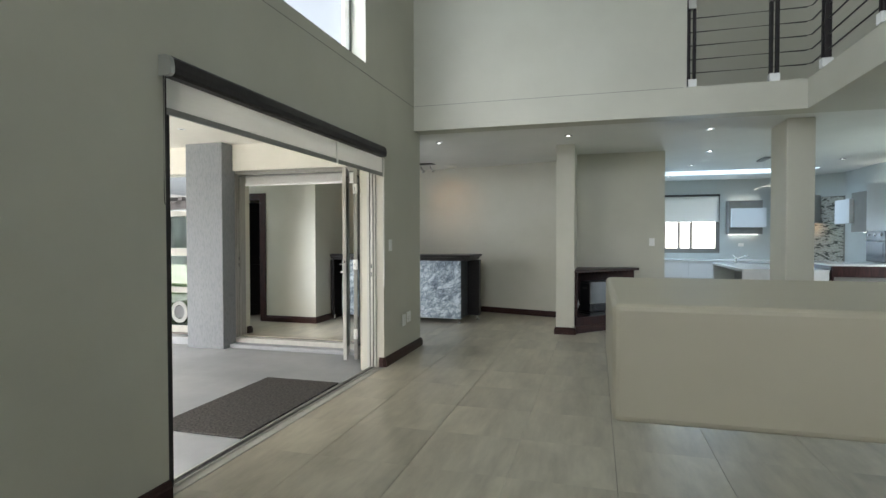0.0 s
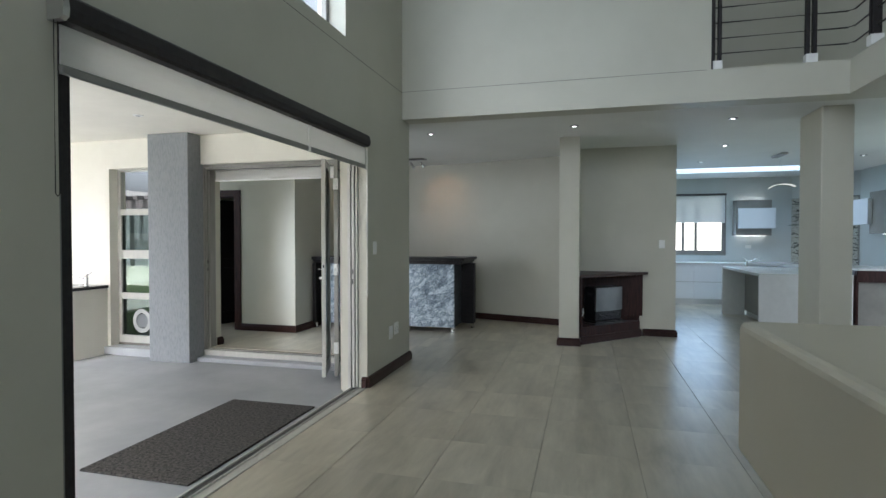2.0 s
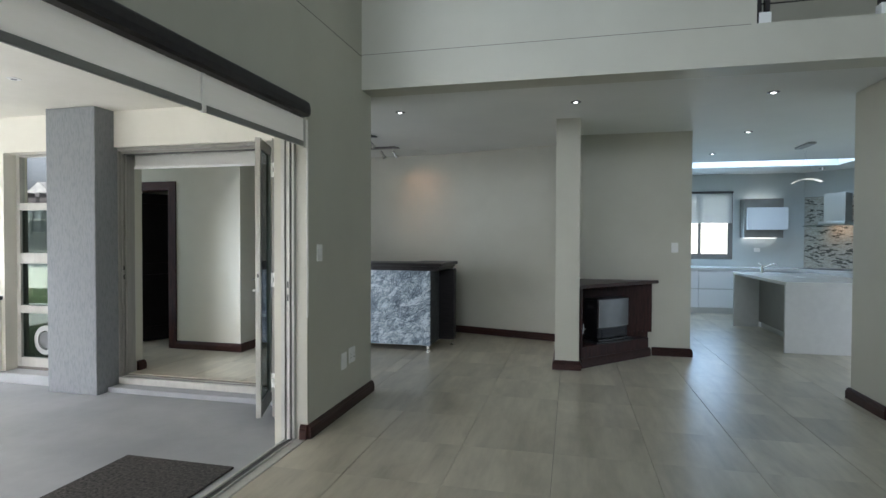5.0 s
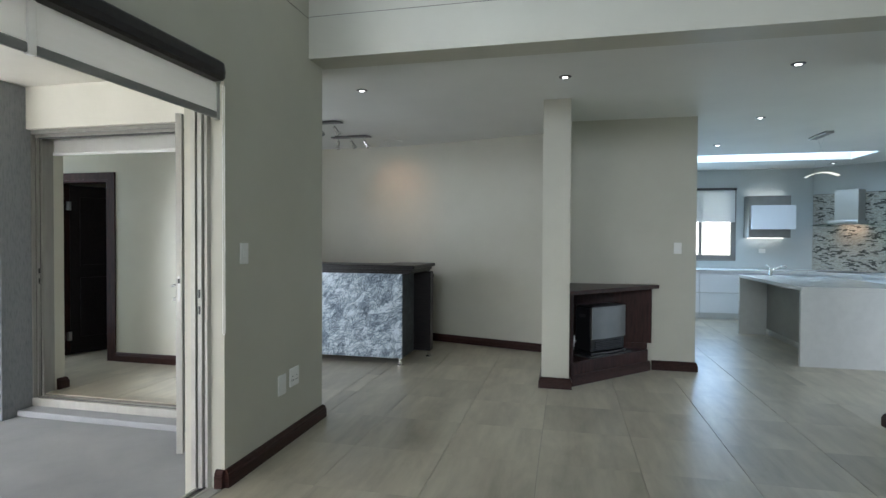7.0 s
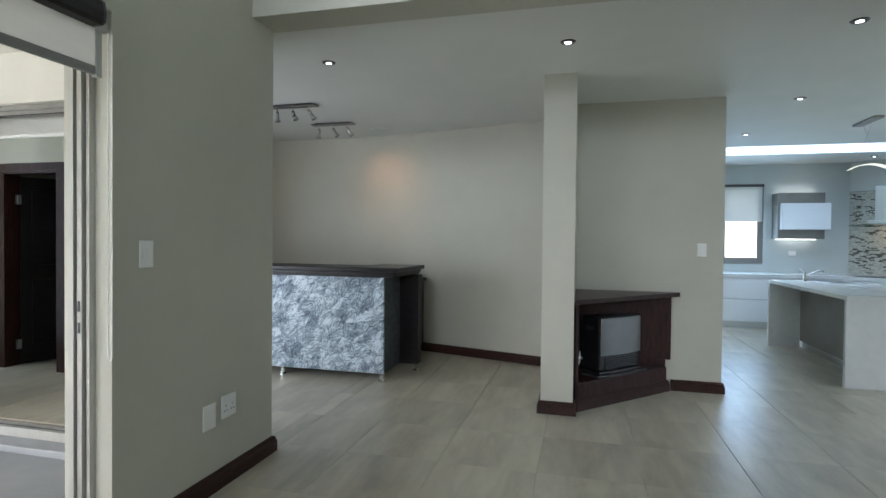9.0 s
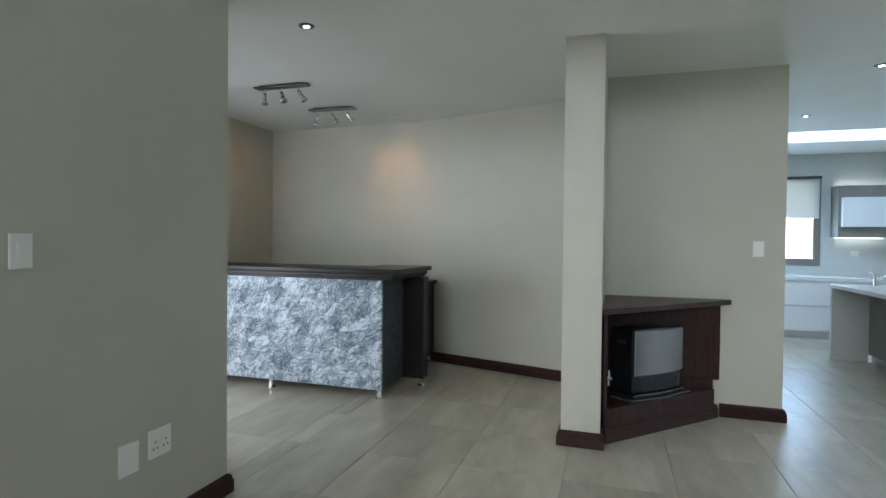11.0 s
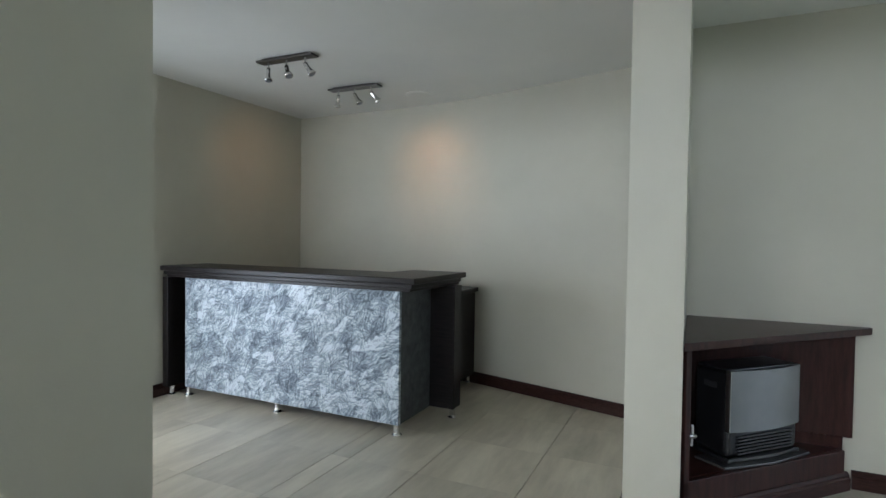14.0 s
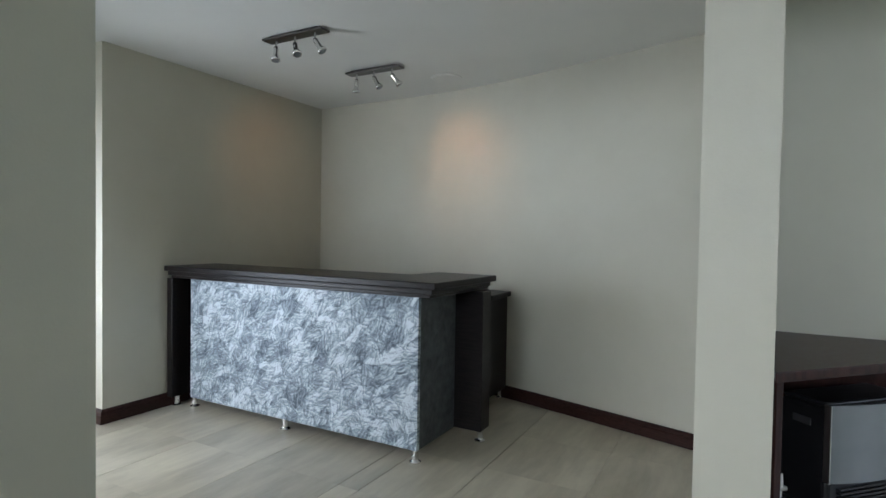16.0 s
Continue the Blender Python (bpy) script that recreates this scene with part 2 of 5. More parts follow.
def stucco_material():
    """Silver-blue plaster swept with a brush in short strokes that turn from patch to patch."""
    m = mat("swept silver plaster", (0.4, 0.43, 0.47), 0.42, 0.2)
    b = m.node_tree.nodes["Principled BSDF"]
    v = coords(m)
    warp = node(m, "ShaderNodeTexNoise", Scale=13.0, Detail=2.0)
    link(m, v, warp.inputs["Vector"])
    add = node(m, "ShaderNodeVectorMath")
    add.operation = "MULTIPLY_ADD"
    add.inputs[1].default_value = (0.035, 0.035, 0.035)
    link(m, warp.outputs["Color"], add.inputs[0])
    link(m, v, add.inputs[2])

    def rotated(vec, angle):
        rot = node(m, "ShaderNodeVectorRotate")
        rot.rotation_type = "Y_AXIS"
        link(m, vec, rot.inputs["Vector"])
        if isinstance(angle, float):
            rot.inputs["Angle"].default_value = angle
        else:
            link(m, angle, rot.inputs["Angle"])
        return rot.outputs["Vector"]

    def scaled(vec, size, shift=0.0):
        mp = node(m, "ShaderNodeMapping")
        mp.inputs["Scale"].default_value = size
        mp.inputs["Location"].default_value = (shift, shift, shift)
        link(m, vec, mp.inputs["Vector"])
        return mp.outputs["Vector"]

    def dabs(cells, lean, shift):
        """One layer of brush dabs: a tone for each dab, and bristle lines that run along it."""
        lying = rotated(add.outputs["Vector"], lean)
        cell = node(m, "ShaderNodeTexVoronoi", Scale=cells, Randomness=1.0)
        link(m, scaled(lying, (0.55, 1, 1.05), shift), cell.inputs["Vector"])
        sep = node(m, "ShaderNodeSeparateColor")
        link(m, cell.outputs["Color"], sep.inputs["Color"])
        ang = node(m, "ShaderNodeMapRange")
        ang.inputs["To Min"].default_value, ang.inputs["To Max"].default_value = -1.1, 1.0
        link(m, sep.outputs["Red"], ang.inputs["Value"])
        n = node(m, "ShaderNodeTexNoise", Scale=1.6, Detail=3.0, Roughness=0.55)
        link(m, scaled(rotated(lying, ang.outputs["Result"]), (7, 7, 46), shift), n.inputs["Vector"])
        crisp = node(m, "ShaderNodeMapRange")
        crisp.inputs["From Min"].default_value, crisp.inputs["From Max"].default_value = 0.36, 0.62
        link(m, n.outputs["Fac"], crisp.inputs["Value"])
        rim = node(m, "ShaderNodeTexVoronoi", Scale=cells, Randomness=1.0)
        rim.feature = "DISTANCE_TO_EDGE"
        link(m, scaled(lying, (0.55, 1, 1.05), shift), rim.inputs["Vector"])
        groove = node(m, "ShaderNodeMapRange")
        groove.inputs["From Max"].default_value = 0.10
        link(m, rim.outputs["Distance"], groove.inputs["Value"])
        return crisp.outputs["Result"], sep.outputs["Green"], groove.outputs["Result"]

    def plus(a, weight, c):
        mad = node(m, "ShaderNodeMath")
        mad.operation = "MULTIPLY_ADD"
        mad.inputs[1].default_value = weight
        link(m, a, mad.inputs[0])
        link(m, c, mad.inputs[2])
        return mad.outputs["Value"]

    f1, g1, e1 = dabs(11.5, 1.0, 0.0)
    f2, g2, e2 = dabs(20.0, 0.35, 3.7)
    big = node(m, "ShaderNodeTexNoise", Scale=5.0, Detail=9.0, Roughness=0.68)
    link(m, v, big.inputs["Vector"])
    tone = plus(f1, 0.36, big.outputs["Fac"])
    tone = plus(f2, 0.32, tone)
    tone = plus(g1, 0.30, tone)
    tone = plus(g2, 0.28, tone)
    tone = plus(e1, 0.13, tone)
    tone = plus(e2, 0.10, tone)
    scale_down = node(m, "ShaderNodeMapRange")
    scale_down.inputs["From Min"].default_value, scale_down.inputs["From Max"].default_value = 0.90, 1.66
    link(m, tone, scale_down.inputs["Value"])
    ramp = node(m, "ShaderNodeValToRGB")
    e = ramp.color_ramp.elements
    e[0].position, e[0].color = 0.0, (0.075, 0.098, 0.122, 1)
    e[1].position, e[1].color = 1.0, (0.56, 0.62, 0.66, 1)
    mid = e.new(0.5)
    mid.color = (0.23, 0.28, 0.325, 1)
    link(m, scale_down.outputs["Result"], ramp.inputs["Fac"])
    link(m, ramp.outputs["Color"], b.inputs["Base Color"])
    bp = node(m, "ShaderNodeBump", Strength=0.9, Distance=0.008)
    link(m, scale_down.outputs["Result"], bp.inputs["Height"])
    link(m, bp.outputs["Normal"], b.inputs["Normal"])
    return m


TILE = tile_material()
STUCCO = stucco_material()

# ---- building blocks ----
def link_mesh(name, bm, material, parent=None, label="", smooth=False):
    me = bpy.data.meshes.new(name)
    bmesh.ops.recalc_face_normals(bm, faces=bm.faces)
    bm.to_mesh(me)
    bm.free()
    if smooth:
        for p in me.polygons:
            p.use_smooth = True
    me.materials.append(material)
    ob = new(name, me)
    if parent is not None:
        ob.parent = parent
        ob.matrix_parent_inverse = Matrix.Translation(parent.location).inverted() if parent.type == "EMPTY" else Matrix()
    if label:
        ob["label"] = label
    return ob


def part(name, bm, material, parent, label="", smooth=False):
    return link_mesh(name, bm, material, parent, label, smooth)


def thing(name, at, label, category, group=""):
    ob = new(name)
    ob.location = at
    ob.empty_display_size = 0.1
    return tagged(ob, label, category, group)


def add_box(bm, x0, x1, y0, y1, z0, z1, bevel=0.0, segs=2):
    vs = [bm.verts.new((x, y, z)) for x in (x0, x1) for y in (y0, y1) for z in (z0, z1)]
    faces = [bm.faces.new([vs[i] for i in f]) for f in ((0, 1, 3, 2), (4, 6, 7, 5), (0, 4, 5, 1), (2, 3, 7, 6), (0, 2, 6, 4), (1, 5, 7, 3))]
    if bevel:
        edges = list({e for f in faces for e in f.edges})
        bmesh.ops.bevel(bm, geom=edges, offset=bevel, segments=segs, affect="EDGES", profile=0.5)
    return bm


def box(x0, x1, y0, y1, z0, z1, bevel=0.0, segs=2):
    return add_box(bmesh.new(), x0, x1, y0, y1, z0, z1, bevel, segs)


def boxes(*rows):
    bm = bmesh.new()
    for r in rows:
        add_box(bm, *r)
    return bm


def add_prism(bm, pts, z0, z1, bevel=0.0):
    lo = [bm.verts.new((x, y, z0)) for x, y in pts]
    hi = [bm.verts.new((x, y, z1)) for x, y in pts]
    fs = [bm.faces.new(lo[::-1]), bm.faces.new(hi)]
    for i in range(len(pts)):
        j = (i + 1) % len(pts)
        fs.append(bm.faces.new((lo[i], lo[j], hi[j], hi[i])))
    if bevel:
        bmesh.ops.bevel(bm, geom=list({e for f in fs for e in f.edges}), offset=bevel, segments=2, affect="EDGES", profile=0.5)
    return bm


def prism(pts, z0, z1, bevel=0.0):
    return add_prism(bmesh.new(), pts, z0, z1, bevel)


def add_turned(bm, profile, m, segs=20):
    """A solid of revolution about the local z; profile: (radius, z) from bottom to top."""
    rings = []
    for r, z in profile:
        rings.append([bm.verts.new(m @ Vector((r * math.cos(2 * math.pi * k / segs), r * math.sin(2 * math.pi * k / segs), z))) for k in range(segs)])
    for a, b in zip(rings, rings[1:]):
        for k in range(segs):
            bm.faces.new((a[k], a[(k + 1) % segs], b[(k + 1) % segs], b[k]))
    bm.faces.new(rings[0][::-1])
    bm.faces.new(rings[-1])
    return bm


def turned(profile, m=None, segs=20):
    return add_turned(bmesh.new(), profile, m or Matrix(), segs)


def add_tube(bm, pts, r, segs=10):
    """A round bar along a line of points."""
    pts = [Vector(p) for p in pts]
    rings = []
    for i, p in enumerate(pts):
        a = pts[max(i - 1, 0)]
        c = pts[min(i + 1, len(pts) - 1)]
        d = (c - a).normalized()
        q = d.to_track_quat("Z", "Y").to_matrix()
        rings.append([bm.verts.new(p + q @ Vector((r * math.cos(2 * math.pi * k / segs), r * math.sin(2 * math.pi * k / segs), 0))) for k in range(segs)])
    for a, b in zip(rings, rings[1:]):
        best = min(range(segs), key=lambda s: (a[0].co - b[s].co).length)
        for k in range(segs):
            bm.faces.new((a[k], a[(k + 1) % segs], b[(k + 1 + best) % segs], b[(k + best) % segs]))
    bm.faces.new(rings[0][::-1])
    bm.faces.new(rings[-1])
    return bm


def tube(pts, r, segs=10):
    return add_tube(bmesh.new(), pts, r, segs)


def swept(profile, line):
    """A moulding: the profile (out, up) along a plan line, outward to the line's right, mitred at its bends."""
    bm = bmesh.new()
    line = [Vector(p) for p in line]
    rings = []
    for i, p in enumerate(line):
        ds = []
        if i:
            ds.append((line[i] - line[i - 1]).normalized())
        if i < len(line) - 1:
            ds.append((line[i + 1] - line[i]).normalized())
        ns = [Vector((d.y, -d.x)) for d in ds]
        n = sum(ns, Vector((0, 0))).normalized()
        n = n / max(n.dot(ns[0]), 0.3)
        rings.append([bm.verts.new((p.x + n.x * o, p.y + n.y * o, u)) for o, u in profile])
    k = len(profile)
    for a, b in zip(rings, rings[1:]):
        for j in range(k):
            bm.faces.new((a[j], a[(j + 1) % k], b[(j + 1) % k], b[j]))
    bm.faces.new(rings[0][::-1])
    bm.faces.new(rings[-1])
    return bm


def structure(name, bm, material, label, category):
    return tagged(link_mesh(name, bm, material), label, category, kind="structure")


# ---- structure ----
XL, CEIL, TOP = -2.057, 2.67, 5.6
DOOR_Y0, DOOR_Y1, DOOR_Z = 2.30, 5.29, 2.30
PATIO = -0.14
ALC_X, DOORWALL_Y = -4.215, 7.725
NORTH = 6.28
KB, KE = 13.5, 4.90
DIAG = (4.03, 12.63)

structure("wall_west", boxes(
    (XL - 0.25, XL, -9.0, DOOR_Y0, -0.12, 3.06),
    (XL - 0.25, XL, DOOR_Y0, DOOR_Y1, DOOR_Z, 3.06),
    (XL - 0.25, XL, DOOR_Y1, 6.505, -0.12, 3.06),
    (XL - 0.25, XL, -9.0, 1.3, 3.06, 5.0),
    (XL - 0.25, XL, 4.85, 6.505, 3.06, 5.0),
    (XL - 0.25, XL, -9.0, 6.505, 5.0, TOP)), PAINT, "greige painted plaster wall beside the folding doors", "wall")
structure("wall_upper_north", box(XL, 1.017, NORTH, 6.53, CEIL, TOP), PAINT, "greige upper wall of the double-height room", "wall")
structure("wall_pier", box(-0.45, -0.20, 7.77, 9.75, 0.0, CEIL), PAINT, "narrow greige wall end beside the fireplace", "wall")
structure("wall_fireplace", box(-0.20, 1.09, 8.77, 8.98, 0.0, CEIL), PAINT, "greige wall behind the corner fireplace", "wall")
structure("wall_kitchen_west", box(0.89, 1.09, 8.98, KB, 0.0, CEIL), PAINT, "greige kitchen side wall", "wall")
def sweep(p0, p1, p2, steps):
    """Points along a smooth bend from p0 to p2, drawn towards p1."""
    return [tuple((1 - u) ** 2 * a + 2 * u * (1 - u) * b + u * u * c for a, b, c in zip(p0, p1, p2)) for u in (i / steps for i in range(steps + 1))]


BEND = sweep((-3.0, 9.9495), (-2.43, 9.941), (-1.7, 9.728), 14)
structure("wall_alcove_back", prism([(-4.35, 9.97)] + BEND + [(-0.45, 9.37), (-0.45, 9.80), (-2.2, 10.2), (-4.35, 10.2)], 0.0, CEIL), PAINT, "greige back wall of the bar alcove, slightly bent", "wall")
structure("wall_alcove_side", box(ALC_X - 0.15, ALC_X, DOORWALL_Y, 9.98, 0.0, CEIL), PAINT, "greige side wall of the bar alcove", "wall")
structure("wall_inner_door", boxes(
    (-6.3, -5.925, DOORWALL_Y, 7.875, 0.0, CEIL), (-5.925, -5.20, DOORWALL_Y, 7.875, 2.02, CEIL), (-5.20, ALC_X - 0.15, DOORWALL_Y, 7.875, 0.0, CEIL)),
    PAINT, "greige wall with a dark wooden doorway", "wall")
structure("wall_store_room", boxes((-6.5, -6.3, DOORWALL_Y, 10.2, 0, CEIL), (-6.3, -4.35, 10.0, 10.2, 0, CEIL)), PAINT, "plain wall of the dark side room", "wall")
structure("wall_patio_lintel", box(-4.745, XL - 0.25, 6.40, 6.66, 2.297, 2.75), CREAM, "cream plastered lintel over the patio door", "wall")
structure("wall_patio", boxes((-9.5, -6.155, 6.40, 6.66, PATIO, 2.75), (-6.155, -5.33, 6.40, 6.66, 2.283, 2.75)), CREAM, "cream plastered patio wall", "wall")
structure("wall_kitchen_back", boxes(
    (0.89, 1.59, KB, KB + 0.22, 0, CEIL + 0.6), (2.79, DIAG[0] + 0.1, KB, KB + 0.22, 0, CEIL + 0.6), (1.59, 2.79, KB, KB + 0.22, 0, 1.02), (1.59, 2.79, KB, KB + 0.22, 2.33, CEIL + 0.6)),
    COOL_LIT_PAINT, "pale grey kitchen wall with a window, cool daylight in its colour", "wall")
structure("wall_kitchen_corner", prism([(DIAG[0], KB), (KE, DIAG[1]), (KE + 0.2, DIAG[1]), (KE + 0.2, KB + 0.22), (DIAG[0] + 0.1, KB + 0.22), (DIAG[0] + 0.1, KB)], 0, CEIL), COOL_LIT_PAINT, "pale grey diagonal wall across the kitchen corner, cool daylight in its colour", "wall")
# The opening at y 7.0 to 9.45 is added for the fill lamp.
structure("wall_kitchen_east", boxes(
    (KE, KE + 0.2, 9.45, DIAG[1], 0, CEIL), (KE, KE + 0.2, 7.0, 9.45, 0, 0.5), (KE, KE + 0.2, 7.0, 9.45, 2.4, CEIL), (KE, KE + 0.2, -9.0, 7.0, 0, CEIL)),
    COOL_LIT_PAINT, "pale grey kitchen side wall, cool daylight in its colour", "wall")
structure("wall_east_upper", box(KE, KE + 0.2, -9.0, 8.0, CEIL, TOP), PAINT, "greige upper side wall", "wall")
structure("wall_upper_back", box(1.017, KE, 7.8, 8.0, 2.97, TOP), PAINT, "greige wall of the upper landing", "wall")
structure("wall_upper_return", box(0.80, 1.017, 6.53, 7.8, 2.97, TOP), PAINT, "greige wall end of the upper landing", "wall")
structure("wall_south", boxes(
    (XL - 0.25, -1.9, -9.2, -9.0, 0, TOP), (2.3, KE + 0.2, -9.2, -9.0, 0, TOP), (-1.9, 2.3, -9.2, -9.0, 5.2, TOP), (-1.9, 2.3, -9.2, -9.0, 0, 2.4)),
    PAINT, "greige wall round the large front window", "wall")
structure("column", box(2.10, 2.38, 6.74, 7.30, 0, CEIL, 0.012), PAINT, "square greige plastered column under the landing", "column")
structure("patio_pillar", box(-5.33, -4.745, 6.175, 6.555, PATIO, 2.655, 0.01), PILLAR, "grey combed plaster patio pillar", "pillar")
structure("wall_behind_pillar", box(-5.33, -4.712, 6.556, 6.72, PATIO, CEIL), PAINT, "short greige wall behind the patio pillar", "wall")

ceil_bm = boxes(
    (-2.285, 0.89, 6.53, 10.2, CEIL, CEIL + 0.3), (0.89, 1.2, 6.53, 10.2, CEIL, CEIL + 0.3), (1.2, KE, 6.53, 11.6, CEIL, CEIL + 0.3), (0.89, 1.2, 10.2, KB, CEIL, CEIL + 0.3),
    (4.12, KE, 11.6, 12.4, CEIL, CEIL + 0.3), (1.2, KE, 12.4, KB, CEIL, CEIL + 0.3),
    (-6.5, -2.285, 6.66, 10.2, CEIL, CEIL + 0.3))
structure("ceiling", ceil_bm, CEILING, "pale painted flat ceiling with a skylight slot", "ceiling")
structure("ceiling_patio", boxes((-6.3, XL - 0.25, -0.6, 6.66, 2.656, 2.75), (-9.5, -6.3, 3.9, 6.66, 2.656, 2.75)), CREAM, "cream patio ceiling", "ceiling")
structure("roof_patio", boxes((-6.3, XL - 0.25, -0.6, 6.66, 2.76, 2.95), (-9.5, -6.3, 3.9, 6.66, 2.76, 2.95)), SCREED, "flat concrete patio roof", "roof")
# Runs far past the south wall, unseen, to keep sun out of its window.
structure("ceiling_upper", box(XL - 0.25, KE + 0.2, -13.5, 8.0, TOP, TOP + 0.25), CEILING, "pale high ceiling with an added overhang that blocks sun", "ceiling")
structure("balcony_slab", prism([(1.017, NORTH), (2.15, NORTH), (2.15, 2.4), (KE, 2.4), (KE, 6.53), (1.017, 6.53)], CEIL, 2.97), PAINT, "greige plastered edge of the upper landing", "balcony")
# Unseen slab, added to keep the south window's light off the landing slab.
structure("light_block_slab", box(XL, KE, -9.0, -5.2, CEIL, 2.97), CEILING, "plain unseen slab added to block low light from the south", "balcony")
structure("skylight", box(1.1, 4.2, 11.5, 12.5, 3.10, 3.14), SKY_PANEL, "bright skylight panel above the kitchen", "skylight")
structure("skylight_well", boxes((1.1, 1.2, 11.5, 12.5, CEIL + 0.3, 3.1), (4.12, 4.22, 11.5, 12.5, CEIL + 0.3, 3.1), (1.2, 4.12, 11.5, 11.6, CEIL + 0.3, 3.1), (1.2, 4.12, 12.4, 12.5, CEIL + 0.3, 3.1)), CEILING, "white sides of the skylight slot", "skylight")

floor = structure("floor", boxes((XL - 0.02, KE, -9.0, KB, -0.10, -0.008), (-6.3, XL - 0.02, 6.525, 10.2, -0.10, -0.008)), GROUT, "grey-beige porcelain tiled floor", "floor")
structure("patio_floor", box(-9.5, XL - 0.15, -0.6, 6.66, PATIO - 0.1, PATIO), SCREED, "smooth grey screed patio floor", "floor")
structure("patio_step", box(-4.745, XL - 0.25, 6.30, 6.525, PATIO, -0.088, 0.010), SCREED, "grey screed step at the patio door", "step")
structure("patio_ledge", boxes((-6.20, -5.33, 6.33, 6.66, PATIO, -0.035, 0.012)), SCREED, "grey screed ledge under the patio window", "step")

# stair landing slab that juts into the room
structure("landing_slab", box(0.123, 1.55, 0.955, 1.607, 1.05, 1.255, 0.012, 3), SLAB_PAINT, "thick beige plastered slab of a stair landing", "stairs")
structure("landing_wall", box(1.55, 1.75, 0.80, 1.9, 0.0, 1.255), PAINT, "plain plastered wall carrying the landing slab", "wall")

# joint lines in the plaster where the storeys meet
structure("trim_joint_west", box(XL, XL + 0.0025, 0.5, 5.42, 2.954, 2.958), JOINT, "fine dark joint in the plaster", "joint")
structure("trim_joint_west_end", box(XL, XL + 0.0025, 5.42, 6.505, 2.9555, 2.959), JOINT, "fine faint joint in the plaster", "joint")
structure("trim_joint_north", box(XL, 0.98, NORTH - 0.0025, NORTH, 2.966, 2.970), JOINT, "fine dark joint in the plaster", "joint")

SKIRT = [(0, 0), (0.026, 0), (0.026, 0.066), (0.020, 0.073), (0.020, 0.084), (0.010, 0.097), (0, 0.100)]


def skirting(name, line):
    structure(name, swept(SKIRT, line), SKIRTING, "dark mahogany stained moulded skirting board", "skirting")


skirting("baseboard_west", [(XL, DOOR_Y1 + 0.0), (XL, 6.505), (XL - 0.25, 6.505)])
skirting("baseboard_west_reveal", [(XL - 0.05, DOOR_Y1), (XL, DOOR_Y1)])
skirting("baseboard_west_near", [(XL, -9.0), (XL, DOOR_Y0)])
skirting("baseboard_pier", [(-0.45, 9.37), (-0.45, 7.77), (-0.20, 7.77), (-0.20, 7.90)])
skirting("baseboard_fireplace", [(0.66, 8.77), (1.09, 8.77), (1.09, 9.4)])
skirting("baseboard_alcove_back", [(ALC_X, 9.968)] + BEND + [(-0.45, 9.37)])
skirting("baseboard_alcove_side", [(-5.115, DOORWALL_Y), (ALC_X, DOORWALL_Y), (ALC_X, 9.98)])
skirting("baseboard_inner_door", [(-6.3, DOORWALL_Y), (-6.005, DOORWALL_Y)])
skirting("baseboard_column", [(2.38, 7.30), (2.10, 7.30), (2.10, 6.74), (2.38, 6.74), (2.38, 7.30)])
skirting("baseboard_patio_door", [(-5.0, 6.72), (-4.712, 6.72), (-4.712, 6.64)][::-1])

# ---- ground and distance outside ----
GRASS = mottled(mat("lawn", (0.06, 0.09, 0.03)), (0.045, 0.075, 0.022), (0.085, 0.115, 0.04), 3, 8, rough=(0.8, 1.0), bump=1.0, bump_scale=90)
structure("ground", box(-400, 400, -400, 400, -0.5, PATIO - 0.05), GRASS, "green lawn round the house", "ground")

PAVING = mottled(mat("pale paving", (0.45, 0.43, 0.39)), (0.40, 0.385, 0.35), (0.50, 0.48, 0.44), 2, 6, rough=(0.7, 0.9), bump=0.3, bump_scale=25)
# Unseen; added as a reflector that throws sunlight up into the patio.
structure("terrace", boxes((-18.0, -9.5, -12.0, 12.0, -0.3, PATIO - 0.01), (-9.5, XL - 0.25, -12.0, -0.6, -0.3, PATIO - 0.01)), PAVING, "unseen pale paving added to bounce sun into the patio", "pavement")

